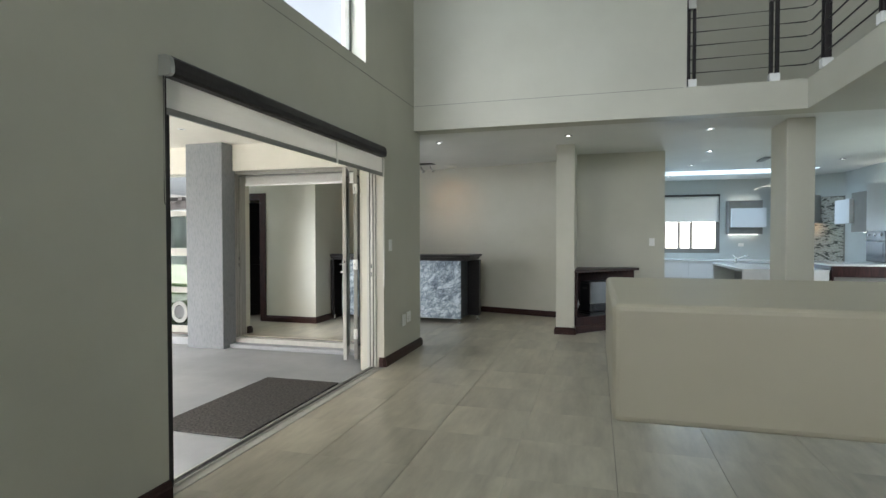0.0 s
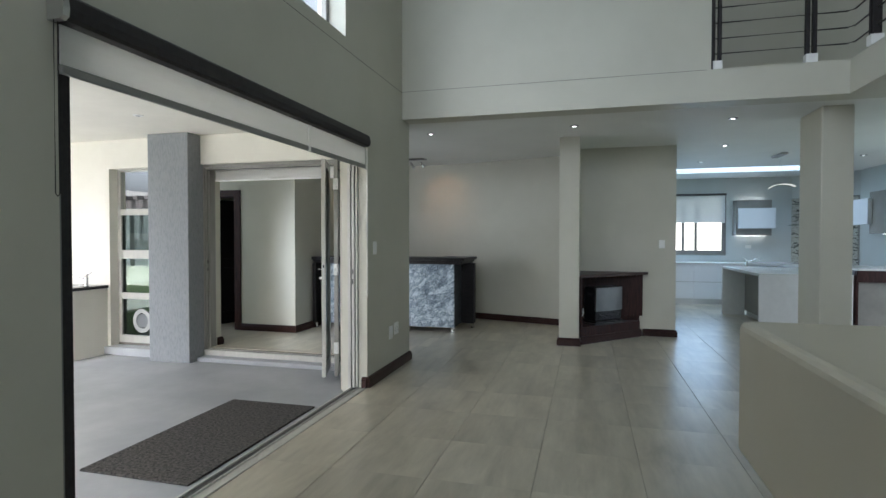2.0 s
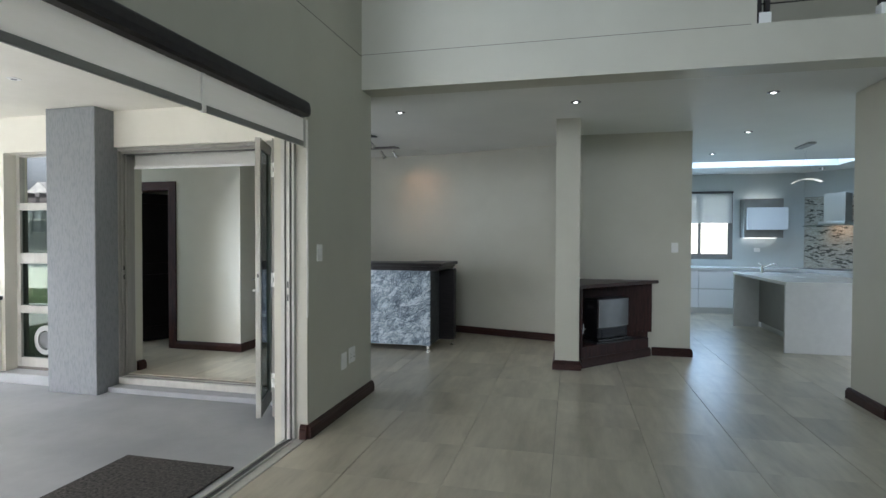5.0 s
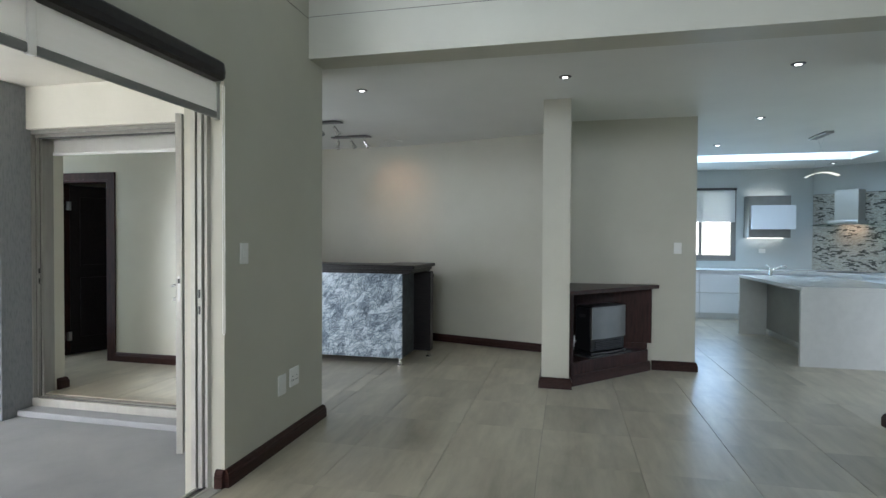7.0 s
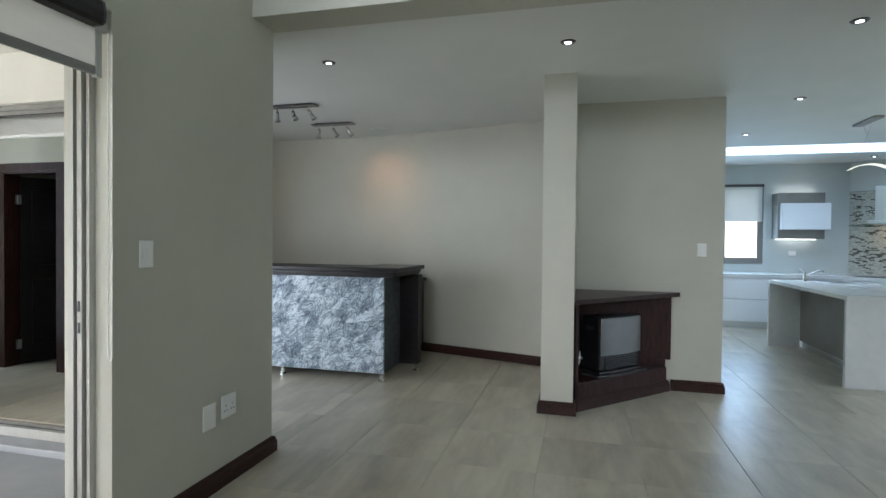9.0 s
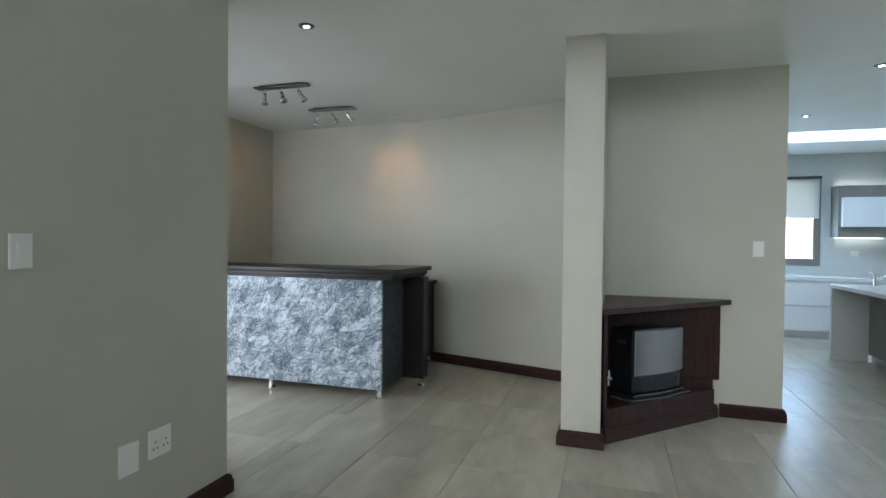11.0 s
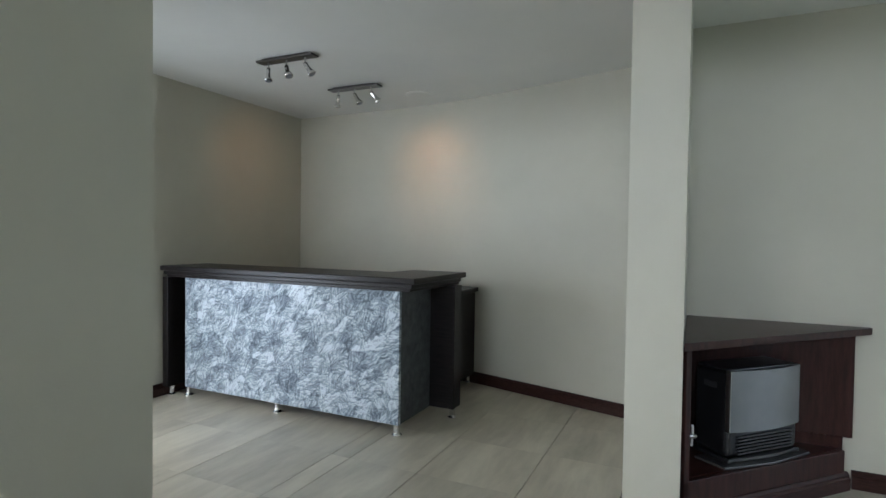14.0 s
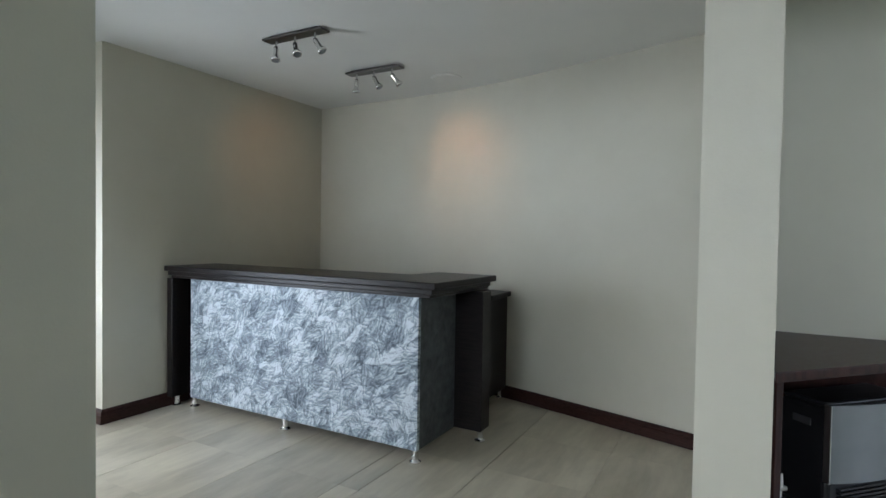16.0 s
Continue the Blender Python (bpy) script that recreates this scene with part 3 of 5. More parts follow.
# ---- main room ----
def roller_blind():
    b = thing("roller_blind", (XL + 0.04, 3.7, 2.15), "white roller blind with charcoal pelmet rolled up over the folding doors", "blind")
    x0, x1 = XL + 0.003, XL + 0.085
    prof = [(0, 2.196), (0.060, 2.196), (0.076, 2.208), (0.080, 2.24), (0.072, 2.285), (0.05, 2.302), (0, 2.302)]

    def pelmet(y0, y1):
        bm = bmesh.new()
        a = [bm.verts.new((x0 + o, y0, z)) for o, z in prof]
        c = [bm.verts.new((x0 + o, y1, z)) for o, z in prof]
        for i in range(len(prof)):
            j = (i + 1) % len(prof)
            bm.faces.new((a[i], a[j], c[j], c[i]))
        bm.faces.new(a[::-1])
        bm.faces.new(c)
        return bm

    part("pelmet", pelmet(2.285, 5.175), CHARCOAL, b, "charcoal pelmet")
    part("end_cap", pelmet(2.258, 2.285), STEEL, b, "silver end cap")
    part("end_cap", pelmet(5.175, 5.187), GUNMETAL, b, "dark grey end cap")
    for y0, y1 in ((2.29, 4.165), (4.195, 5.185)):
        part("blind_fabric", box(XL + 0.022, XL + 0.026, y0, y1, 2.04, 2.19), FABRIC, b)
        part("bottom_rail", box(XL + 0.014, XL + 0.034, y0, y1, 2.004, 2.04, 0.006), RAIL_GREY, b, "grey bottom rail")
    part("joint_cover", box(XL + 0.012, XL + 0.036, 4.165, 4.195, 2.0, 2.19, 0.004), FABRIC, b)
    part("side_channel", box(XL + 0.004, XL + 0.030, 5.187, 5.215, 2.0, 2.185, 0.003), ALU, b)
    part("pull_chain", tube([(XL + 0.010, 5.262, 2.2), (XL + 0.010, 5.262, 0.86), (XL + 0.010, 5.272, 0.845), (XL + 0.010, 5.282, 0.86), (XL + 0.010, 5.282, 2.2)], 0.0025, 6), WHITE_PLASTIC, b, "white pull chain")
    part("pull_chain", tube([(XL + 0.03, 2.262, 2.2), (XL + 0.028, 2.262, 1.55), (XL + 0.028, 2.27, 1.54), (XL + 0.03, 2.278, 1.55), (XL + 0.03, 2.278, 2.2)], 0.0025, 6), CHARCOAL, b, "thin pull chain")


roller_blind()


def leaf_at(door, m, w, z0, z1, frame_mat, thick=0.021):
    """One framed glass leaf, hinged at its local origin, running along local x."""
    def bar(x0, x1, a, b):
        bm = box(x0, x1, -thick, thick, a, b, 0.003)
        bmesh.ops.transform(bm, matrix=m, verts=bm.verts)
        return bm

    leaf = part("leaf", bar(0.0, 0.04, z0, z1), frame_mat, door, "glazed aluminium leaf folded back")
    part("stile", bar(w - 0.065, w, z0, z1), frame_mat, leaf)
    part("rail", bar(0.04, w - 0.065, z0, z0 + 0.11), frame_mat, leaf)
    part("rail", bar(0.04, w - 0.065, z1 - 0.08, z1), frame_mat, leaf)
    bm = box(0.04, w - 0.065, -0.004, 0.004, z0 + 0.11, z1 - 0.08)
    bmesh.ops.transform(bm, matrix=m, verts=bm.verts)
    g = part("pane", bm, GLASS_DARK, leaf)
    g.visible_shadow = False
    return leaf


def closing_post():
    bm = box(0.0, 0.082, 0.0, 0.045, -0.085, DOOR_Z - 0.09, 0.004)
    bmesh.ops.transform(bm, matrix=pose(-2.392, 5.430, 0, 0, 0, 24), verts=bm.verts)
    return bm


def folding_door():
    d = tagged(new("door_1"), "champagne aluminium folding glass doors folded open to the patio", "door", kind="structure")
    y0, y1 = DOOR_Y0, DOOR_Y1
    part("track", boxes((-2.225, -2.060, y0, y1, -0.14, -0.006), (-2.205, -2.192, y0, y1, -0.006, 0.006), (-2.150, -2.140, y0, y1, -0.006, 0.005), (-2.078, -2.062, y0, y1, -0.006, 0.004)), ALU, d, "aluminium floor track")
    part("track_groove", box(-2.190, -2.152, y0, y1, -0.006, -0.003), GUNMETAL, d)
    part("head_frame", box(-2.225, -2.075, y0, y1, DOOR_Z - 0.09, DOOR_Z, 0.003), ALU, d)
    # Charcoal here is aluminium in deep shade, put into the near jamb's colour.
    part("near_jamb", boxes((-2.225, -2.128, y0, y0 + 0.112, 0.006, DOOR_Z - 0.09, 0.003), (-2.127, -2.105, y0, y0 + 0.060, 0.006, DOOR_Z - 0.09)), CHARCOAL, d)
    part("jamb_trim", box(-2.104, -2.072, y0, y0 + 0.022, 0.006, DOOR_Z - 0.09, 0.006), ALU_DARK, d, "grey aluminium trim strip")
    part("far_jamb", boxes((-2.225, -2.198, y1 - 0.055, y1, 0.006, DOOR_Z - 0.09), (-2.190, -2.166, y1 - 0.045, y1, 0.006, DOOR_Z - 0.09), (-2.158, -2.142, y1 - 0.030, y1, 0.006, DOOR_Z - 0.09)), ALU, d)
    part("jamb_seal", boxes((-2.1979, -2.1901, y1 - 0.04, y1, 0.006, DOOR_Z - 0.09), (-2.1659, -2.1581, y1 - 0.025, y1, 0.006, DOOR_Z - 0.09)), BLACK, d)
    part("closing_post", closing_post(), mottled(mat("worn cream aluminium", (0.6, 0.58, 0.5)), (0.60, 0.575, 0.49), (0.50, 0.47, 0.39), 9, 8, stretch=(3, 3, 0.6), rough=(0.45, 0.65), lo=0.45, hi=0.8), d, "worn cream post")
    for z in (0.96, 1.05):
        part("lock_hole", box(-2.184, -2.173, y1 - 0.0475, y1 - 0.0455, z, z + 0.045), BLACK, d)
    m1 = pose(-2.770, 5.818, 0, 0, 0, 111)
    leaf_at(d, m1, 0.50, -0.085, DOOR_Z - 0.09, ALU)
    m2 = pose(-2.662, 5.888, 0, 0, 0, 107)
    second = leaf_at(d, m2, 0.46, -0.085, DOOR_Z - 0.09, ALU_SHADED)
    for z in (0.22, 1.05, 1.95):
        bm = boxes((-0.006, -0.0008, -0.026, 0.026, z - 0.058, z + 0.058))
        for k in (-0.042, 0.0, 0.042):
            add_turned(bm, [(0.012, -0.017), (0.012, 0.017)], pose(-0.016, -0.008 if k else 0.012, z + k), 10)
        bmesh.ops.transform(bm, matrix=m2, verts=bm.verts)
        part("hinge", bm, WHITE_PLASTIC, second, "white hinge")
    hm = tube([(0.04, 0.02, 1.05), (0.04, 0.055, 1.05), (0.09, 0.06, 1.05), (0.15, 0.06, 1.05)], 0.008, 8)
    bmesh.ops.transform(hm, matrix=m1, verts=hm.verts)
    part("door_handle", hm, STEEL, d, "steel lever handle")
    ep = boxes((-0.0025, -0.0005, -0.007, 0.007, 0.95, 1.12))
    bmesh.ops.transform(ep, matrix=m1, verts=ep.verts)
    part("lock_plate", ep, STEEL, d, "steel lock plate")
    eh = boxes((-0.0045, -0.003, -0.007, 0.007, 1.07, 1.10))
    bmesh.ops.transform(eh, matrix=m1, verts=eh.verts)
    part("lock_hole", eh, BLACK, d)
    kb = turned([(0.012, 0.0), (0.012, 0.03)], pose(0.04, 0.05, 0.96, 90, 0, 0), 12)
    bmesh.ops.transform(kb, matrix=m1, verts=kb.verts)
    part("lock_knob", kb, WHITE_PLASTIC, d)


folding_door()


def high_window():
    w = tagged(new("window_1"), "high aluminium window in the double-height wall", "window", kind="structure")
    x0, x1 = XL - 0.20, XL - 0.15
    for y in (1.3, 3.05, 4.80):
        part("window_frame", box(x0, x1, y, y + 0.05, 3.06, 5.0, 0.003), ALU_DARK, w)
    for z in (3.06, 4.95):
        part("window_frame", box(x0, x1, 1.35, 4.80, z, z + 0.05, 0.003), ALU_DARK, w)
    for y in (1.35, 3.10):
        p = part("pane", box(x0 + 0.02, x0 + 0.026, y, y + 1.70, 3.11, 4.95), GLASS, w)
        p.visible_shadow = False


high_window()


def light_switch(centre, rz, w, h, rows, label):
    s = thing("light_switch", centre, label, "light switch")
    m = pose(*centre, 0, 0, rz)

    def at(bm):
        bmesh.ops.transform(bm, matrix=m, verts=bm.verts)
        return bm

    part("cover_plate", at(box(-w / 2, w / 2, -0.010, 0.0, -h / 2, h / 2, 0.004, 3)), WHITE_PLASTIC, s)
    for i in range(2):
        for j in range(rows):
            part("rocker", at(box(-0.017 + 0.018 * i, -0.001 + 0.018 * i, -0.0135, -0.0095, -0.018 + 0.024 * j, 0.002 + 0.024 * j, 0.0015)), WHITE_PLASTIC, s)
    return s


light_switch((XL, 5.469, 1.288), 90, 0.078, 0.122, 2, "white four-gang light switch on the greige wall")
light_switch((0.908, 8.77, 1.295), 0, 0.078, 0.118, 1, "white light switch on the wall beside the fireplace")
light_switch((3.22, KB, 1.195), 0, 0.11, 0.075, 1, "white switch plate above the kitchen worktop")


def wall_outlet():
    o = thing("wall_outlet", (XL, 6.06, 0.43), "white double socket outlet low on the greige wall", "socket")
    part("cover_plate", box(XL, XL + 0.010, 5.998, 6.122, 0.366, 0.492, 0.004, 3), WHITE_PLASTIC, o)
    for y in (6.031, 6.089):
        for dy, dz in ((0, 0.02), (-0.011, -0.008), (0.011, -0.008)):
            part("pin_hole", turned([(0.0042, 0), (0.0042, 0.0012)], pose(XL + 0.0096, y + dy, 0.415 + dz, 0, 90, 0), 10), BLACK, o)
        part("rocker", box(XL + 0.0095, XL + 0.013, y - 0.008, y + 0.008, 0.459, 0.477, 0.0015), WHITE_PLASTIC, o)


wall_outlet()
bp = thing("blank_plate", (XL, 5.898, 0.41), "white blank cover plate low on the greige wall", "socket")
part("cover_plate", box(XL, XL + 0.009, 5.850, 5.947, 0.345, 0.477, 0.003, 2), WHITE_PLASTIC, bp)

# ---- ceiling lights ----
DOWNLIGHTS = [(-1.985, 7.135), (-0.255, 7.095), (1.405, 7.12), (1.74, 8.97), (1.75, 10.67), (4.04, 10.5), (4.06, 12.85), (1.595, 12.53)]


def downlight(x, y, z, lit=True):
    d = thing("downlight", (x, y, z), "small round recessed ceiling downlight, lit, with a steel rim" if lit else "small round recessed patio downlight, off", "downlight", "ceiling downlights")
    part("rim", turned([(0.036, -0.006), (0.046, -0.005), (0.050, -0.001), (0.050, 0.0)], pose(x, y, z), 24), GUNMETAL if lit else WHITE_PLASTIC, d)
    part("lens", turned([(0.016, -0.0085), (0.021, -0.0075), (0.021, -0.0062)], pose(x, y, z), 18), LED if lit else SILVER, d, "bright lens" if lit else "unlit lens")


for dx, dy in DOWNLIGHTS:
    downlight(dx, dy, CEIL)
downlight(-4.62, 5.31, 2.656, False)


# ---- bar alcove ----
def bar_counter():
    b = thing("bar_counter", (-3.0, 8.5, 0.0), "dark wenge bar counter with a swept silver plaster front", "bar counter")
    part("front_panel", box(-4.025, -1.965, 8.28, 8.31, 0.075, 1.0, 0.004), STUCCO, b, "swept silver-grey plaster front panel")
    part("end_panel", box(-1.993, -1.967, 8.311, 8.761, 0.075, 1.0, 0.003), SHADED_PLASTER, b, "silver plaster return panel with shade in its colour")
    top = [(-4.198, 8.175), (-1.80, 8.175), (-1.765, 8.97), (-2.23, 8.99), (-2.25, 8.66), (-4.198, 8.66)]
    part("bar_top", prism(top, 1.055, 1.095, 0.006), WENGE, b)
    bev = [(-4.195, 8.205), (-1.835, 8.205), (-1.80, 8.95), (-2.21, 8.97), (-2.23, 8.64), (-4.195, 8.64)]
    part("apron", prism(bev, 1.022, 1.0545, 0.005), WENGE, b)
    part("apron_step", prism([(x + (0.015 if x < -3 else -0.025), y + 0.022) for x, y in bev], 1.0005, 1.0215, 0.003), WENGE, b)
    part("leg_panel", box(-4.195, -4.135, 8.10 + 0.10, 8.62, 0.075, 1.0, 0.004), WENGE, b, "dark wenge side panel")
    part("leg_panel", box(-1.992, -1.770, 8.762, 8.90, 0.075, 1.0, 0.006), WENGE, b, "dark wenge end panel")
    part("back_panel", box(-4.134, -2.0, 8.60, 8.62, 0.075, 1.0), WENGE, b)
    for x, y in ((-1.99, 8.285), (-3.05, 8.29), (-4.01, 8.29), (-4.16, 8.24), (-1.80, 8.795)):
        part("foot", turned([(0.035, 0.0), (0.035, 0.006), (0.025, 0.014), (0.021, 0.02), (0.021, 0.062), (0.025, 0.066), (0.025, 0.0749)], pose(x + (0.0), y + 0.02, 0), 18), CHROME, b, "chrome foot")


bar_counter()


def back_bar():
    b = thing("back_bar_cabinet", (-2.9, 9.65, 0.0), "low dark wenge cabinet against the alcove's back wall", "cabinet")
    part("body", box(-3.85, -2.02, 9.44, 9.84, 0.08, 0.86, 0.004), WENGE, b)
    part("top", box(-3.87, -1.985, 9.41, 9.845, 0.8605, 0.90, 0.006), WENGE, b)
    for x in (-2.06, -3.0, -3.80):
        part("foot", turned([(0.028, 0.0), (0.028, 0.006), (0.017, 0.02), (0.017, 0.07), (0.02, 0.0795)], pose(x, 9.50, 0), 18), CHROME, b, "chrome foot")
        part("foot", turned([(0.028, 0.0), (0.028, 0.006), (0.017, 0.02), (0.017, 0.07), (0.02, 0.0795)], pose(x, 9.78, 0), 18), CHROME, b, "chrome foot")


back_bar()

HEAD_AIMS = [((0.15, -0.2, -1.0), (0.45, -0.25, -0.85), (0.55, 0.15, -0.8)), ((-0.25, 0.2, -1.0), (0.5, 0.1, -0.85), (0.5, 0.45, -0.8))]


def spot_bar(x, y, aims):
    s = thing("spotlight_bar", (x, y, CEIL), "black nickel ceiling bar with three swivelling spotlights", "spotlight", "bar spotlights")
    part("ceiling_plate", box(x - 0.255, x + 0.255, y - 0.045, y + 0.045, CEIL - 0.026, CEIL - 0.012, 0.002), GUNMETAL, s)
    part("mounting_box", box(x - 0.21, x + 0.21, y - 0.028, y + 0.028, CEIL - 0.012, CEIL, 0.0), GUNMETAL, s)
    for k, aim in zip((-0.17, 0.0, 0.17), aims):
        joint = Vector((x + k, y, CEIL - 0.07))
        part("stem", tube([(x + k, y, CEIL - 0.026), joint], 0.006, 8), STEEL, s)
        q = (-Vector(aim)).to_track_quat("Z", "Y").to_matrix().to_4x4()
        m = Matrix.Translation(joint) @ q
        lamp = part("lamp_head", turned([(0.024, -0.098), (0.031, -0.094), (0.031, -0.084), (0.019, -0.066), (0.016, -0.03), (0.017, -0.006), (0.012, 0.006), (0.005, 0.010)], m, 20), CHROME, s, "chrome spotlight head", smooth=True)
        part("bulb", turned([(0.020, -0.1005), (0.023, -0.0985)], m, 16), SILVER, lamp)


spot_bar(-2.90, 8.215, HEAD_AIMS[0])
spot_bar(-2.88, 9.06, HEAD_AIMS[1])


def warm_spot(name, eye, target, watts, cone):
    d = bpy.data.lights.new(name, "SPOT")
    d.energy, d.color, d.spot_size, d.spot_blend, d.shadow_soft_size = watts, (1.0, 0.50, 0.22), radians(cone), 1.0, 0.03
    ob = new(name, d)
    ob.matrix_world = look(eye, target)


warm_spot("warm_spot_back", (-2.70, 9.14, 2.50), (-2.50, 9.92, 2.02), 3.4, 74)
warm_spot("warm_spot_side", (-3.25, 8.9, 2.50), (-4.20, 9.25, 2.0), 1.5, 80)

sp = thing("ceiling_speaker", (-2.485, 9.53, CEIL), "flat round white ceiling speaker grille", "speaker")
part("rim", turned([(0.118, -0.009), (0.128, -0.006), (0.13, 0.0)], pose(-2.485, 9.53, CEIL), 36), CEILING, sp)
part("grille", turned([(0.112, -0.0115), (0.116, -0.0092)], pose(-2.485, 9.53, CEIL), 36), CEILING, sp)


# ---- corner fireplace ----
def fireplace():
    f = thing("corner_fireplace", (0.15, 8.5, 0.0), "dark mahogany corner fireplace cabinet with an open niche", "fireplace")
    a, c = Vector((-0.185, 7.88)), Vector((0.66, 8.76))
    d = (c - a).normalized()
    n = Vector((d.y, -d.x))

    def bar(s0, s1, t0, t1, z0, z1, bevel=0.003):
        """s along the front from the pier, t outward from it."""
        pts = [a + d * s + n * t for s, t in ((s0, t0), (s1, t0), (s1, t1), (s0, t1))]
        return prism([(p.x, p.y) for p in pts], z0, z1, bevel)

    L = (c - a).length
    top = [(-0.196, 7.748), (-0.196, 8.768), (0.728, 8.768), (0.728, 8.735)]
    part("mantel_top", prism(top, 0.868, 0.905, 0.004), MAHOGANY, f, "dark mahogany mantel top")
    part("left_post", bar(0.0, 0.035, -0.03, 0.0, 0.10, 0.8675), MAHOGANY, f)
    part("plinth", bar(0.0, L - 0.06, -0.03, 0.0, 0.085, 0.219), MAHOGANY, f)
    part("base_moulding", swept(SKIRT, [(a.x, a.y), (c.x - 0.03, c.y - 0.02)]), SKIRTING, f)
    part("shelf", prism([(-0.192, 7.93), (0.60, 8.745), (-0.192, 8.745)], 0.196, 0.2185), MAHOGANY, f)
    part("side_panel", box(-0.194, -0.180, 7.915, 8.745, 0.2195, 0.8675, 0.002), MAHOGANY, f)
    part("back_panel", box(-0.179, 0.655, 8.738, 8.767, 0.285, 0.8675, 0.003), MAHOGANY, f)
    part("back_rail", box(-0.179, 0.612, 8.7455, 8.767, 0.101, 0.2845), MAHOGANY, f)
    return a, d, n


fa, fd, fn = fireplace()


def heater():
    h = thing("gas_heater", (0.2, 8.4, 0.27), "silver and black gas heater standing in the fireplace niche", "heater")
    ang = math.degrees(math.atan2(fd.y, fd.x))
    p = fa + fd * 0.605 - fn * 0.045
    m = pose(p.x, p.y, 0.2195, 0, 0, ang)

    def at(bm):
        bmesh.ops.transform(bm, matrix=m, verts=bm.verts)
        return bm

    part("tray", at(prism([(-0.325, 0.16), (-0.305, -0.015), (0.0, -0.045), (0.315, -0.015), (0.335, 0.16)], 0.0, 0.014, 0.004)), PEWTER, h, "flat grey tray")
    part("base", at(box(-0.262, 0.262, 0.005, 0.235, 0.0145, 0.04, 0.010, 3)), BLACK, h)
    part("body", at(box(-0.255, 0.255, 0.018, 0.235, 0.0405, 0.475, 0.022, 3)), BLACK, h)
    part("lid", at(box(-0.25, 0.25, 0.03, 0.225, 0.4755, 0.494, 0.009, 3)), BLACK, h, "black top cover")

    def bowed(w, y0, bow, thick):
        k = 14
        front = [(w * (-1 + 2 * i / k), y0 + bow * (-1 + 2 * i / k) ** 2) for i in range(k + 1)]
        return front + [(x, y + thick) for x, y in reversed(front)]

    part("front_panel", at(prism(bowed(0.252, -0.022, 0.030, 0.026), 0.176, 0.49, 0.003)), SILVER, h, "curved silver front panel")
    part("panel_rim", at(boxes((-0.259, -0.2525, 0.004, 0.034, 0.176, 0.49, 0.002))), STEEL, h, "bright side rim")
    part("lower_trim", at(prism(bowed(0.256, -0.014, 0.030, 0.024), 0.026, 0.040)), PEWTER, h)
    part("grille", at(boxes(*[(-0.20, 0.20, 0.0, 0.0175, 0.058 + 0.017 * i, 0.066 + 0.017 * i) for i in range(6)])), BLACK, h)
    part("side_grip", at(box(-0.259, -0.2555, 0.09, 0.17, 0.385, 0.415, 0.001)), PEWTER, h)


heater()
tap = thing("gas_tap", (-0.14, 8.05, 0.42), "small brass and white gas tap in the fireplace niche", "tap")
part("valve", turned([(0.010, 0), (0.014, 0.01), (0.014, 0.03), (0.008, 0.05)], pose(-0.180, 8.03, 0.40, 0, 90, 0), 12), STEEL, tap)
part("lever", tube([(-0.155, 8.03, 0.35), (-0.150, 8.02, 0.42), (-0.152, 8.03, 0.455)], 0.006, 8), WHITE_PLASTIC, tap)


# ---- landing railing ----
def railing():
    r = thing("railing", (1.7, 6.35, 2.97), "steel railing with twin dark posts on white blocks along the landing", "railing")

    def post(x, y, along_x):
        for s in (-0.028, 0.028):
            bx = (x + s - 0.014, x + s + 0.014, y - 0.03, y + 0.03) if along_x else (x - 0.03, x + 0.03, y + s - 0.014, y + s + 0.014)
            part("post", box(*bx, 3.055, 3.80, 0.002), CHARCOAL, r)
        part("base_block", box(x - 0.048, x + 0.048, y - 0.04, y + 0.04, 2.9705, 3.055, 0.004), WHITE_PLASTIC, r, "white base block")
        part("top_block", box(x - 0.045, x + 0.045, y - 0.04, y + 0.04, 3.80, 3.90, 0.004), ALU, r, "grey top block")
        part("rail_stem", tube([(x, y, 3.90), (x, y, 3.955)], 0.008, 8), STEEL, r)

    part("end_stile", box(1.0175, 1.032, 6.285, 6.345, 2.9705, 3.96, 0.002), CHARCOAL, r, "flat dark bar against the wall end")
    post(1.07, 6.335, True)
    post(1.855, 6.335, True)
    for y in (5.925, 4.83, 3.9):
        post(2.18, y, False)
    for z in (3.128, 3.271, 3.417, 3.561, 3.708):
        part("rail", tube([(1.03, 6.335, z), (2.14, 6.335, z), (2.185, 6.29, z), (2.185, 5.8, z), (2.17, 2.5, z)], 0.0075, 8), GUNMETAL, r)
    part("handrail", tube([(1.03, 6.335, 3.975), (2.14, 6.335, 3.975), (2.185, 6.29, 3.975), (2.17, 2.5, 3.975)], 0.022, 12), STEEL, r)


railing()

# ---- kitchen ----
def kitchen_window():
    w = tagged(new("window_2"), "grey aluminium kitchen window above the worktop", "window", kind="structure")
    y0, y1 = KB + 0.02, KB + 0.07
    for a, b, c, d in ((1.59, 1.645, 1.02, 2.33), (2.705, 2.79, 1.02, 2.33), (1.645, 2.705, 1.02, 1.115), (1.645, 2.705, 2.26, 2.33)):
        part("window_frame", box(a, b, y0, y1, c, d, 0.003), ALU_DARK, w)
    for x in (1.908, 2.165):
        part("mullion", box(x, x + 0.055, y0, y1, 1.115, 2.26, 0.003), ALU_DARK, w)
    part("window_sill", box(1.60, 2.78, KB - 0.015, KB + 0.02, 1.005, 1.019, 0.002), ALU_DARK, w)
    for a, b in ((1.645, 1.908), (1.963, 2.165), (2.22, 2.705)):
        p = part("pane", box(a, b, y0 + 0.02, y0 + 0.026, 1.115, 2.26), GLASS, w)
        p.visible_shadow = False


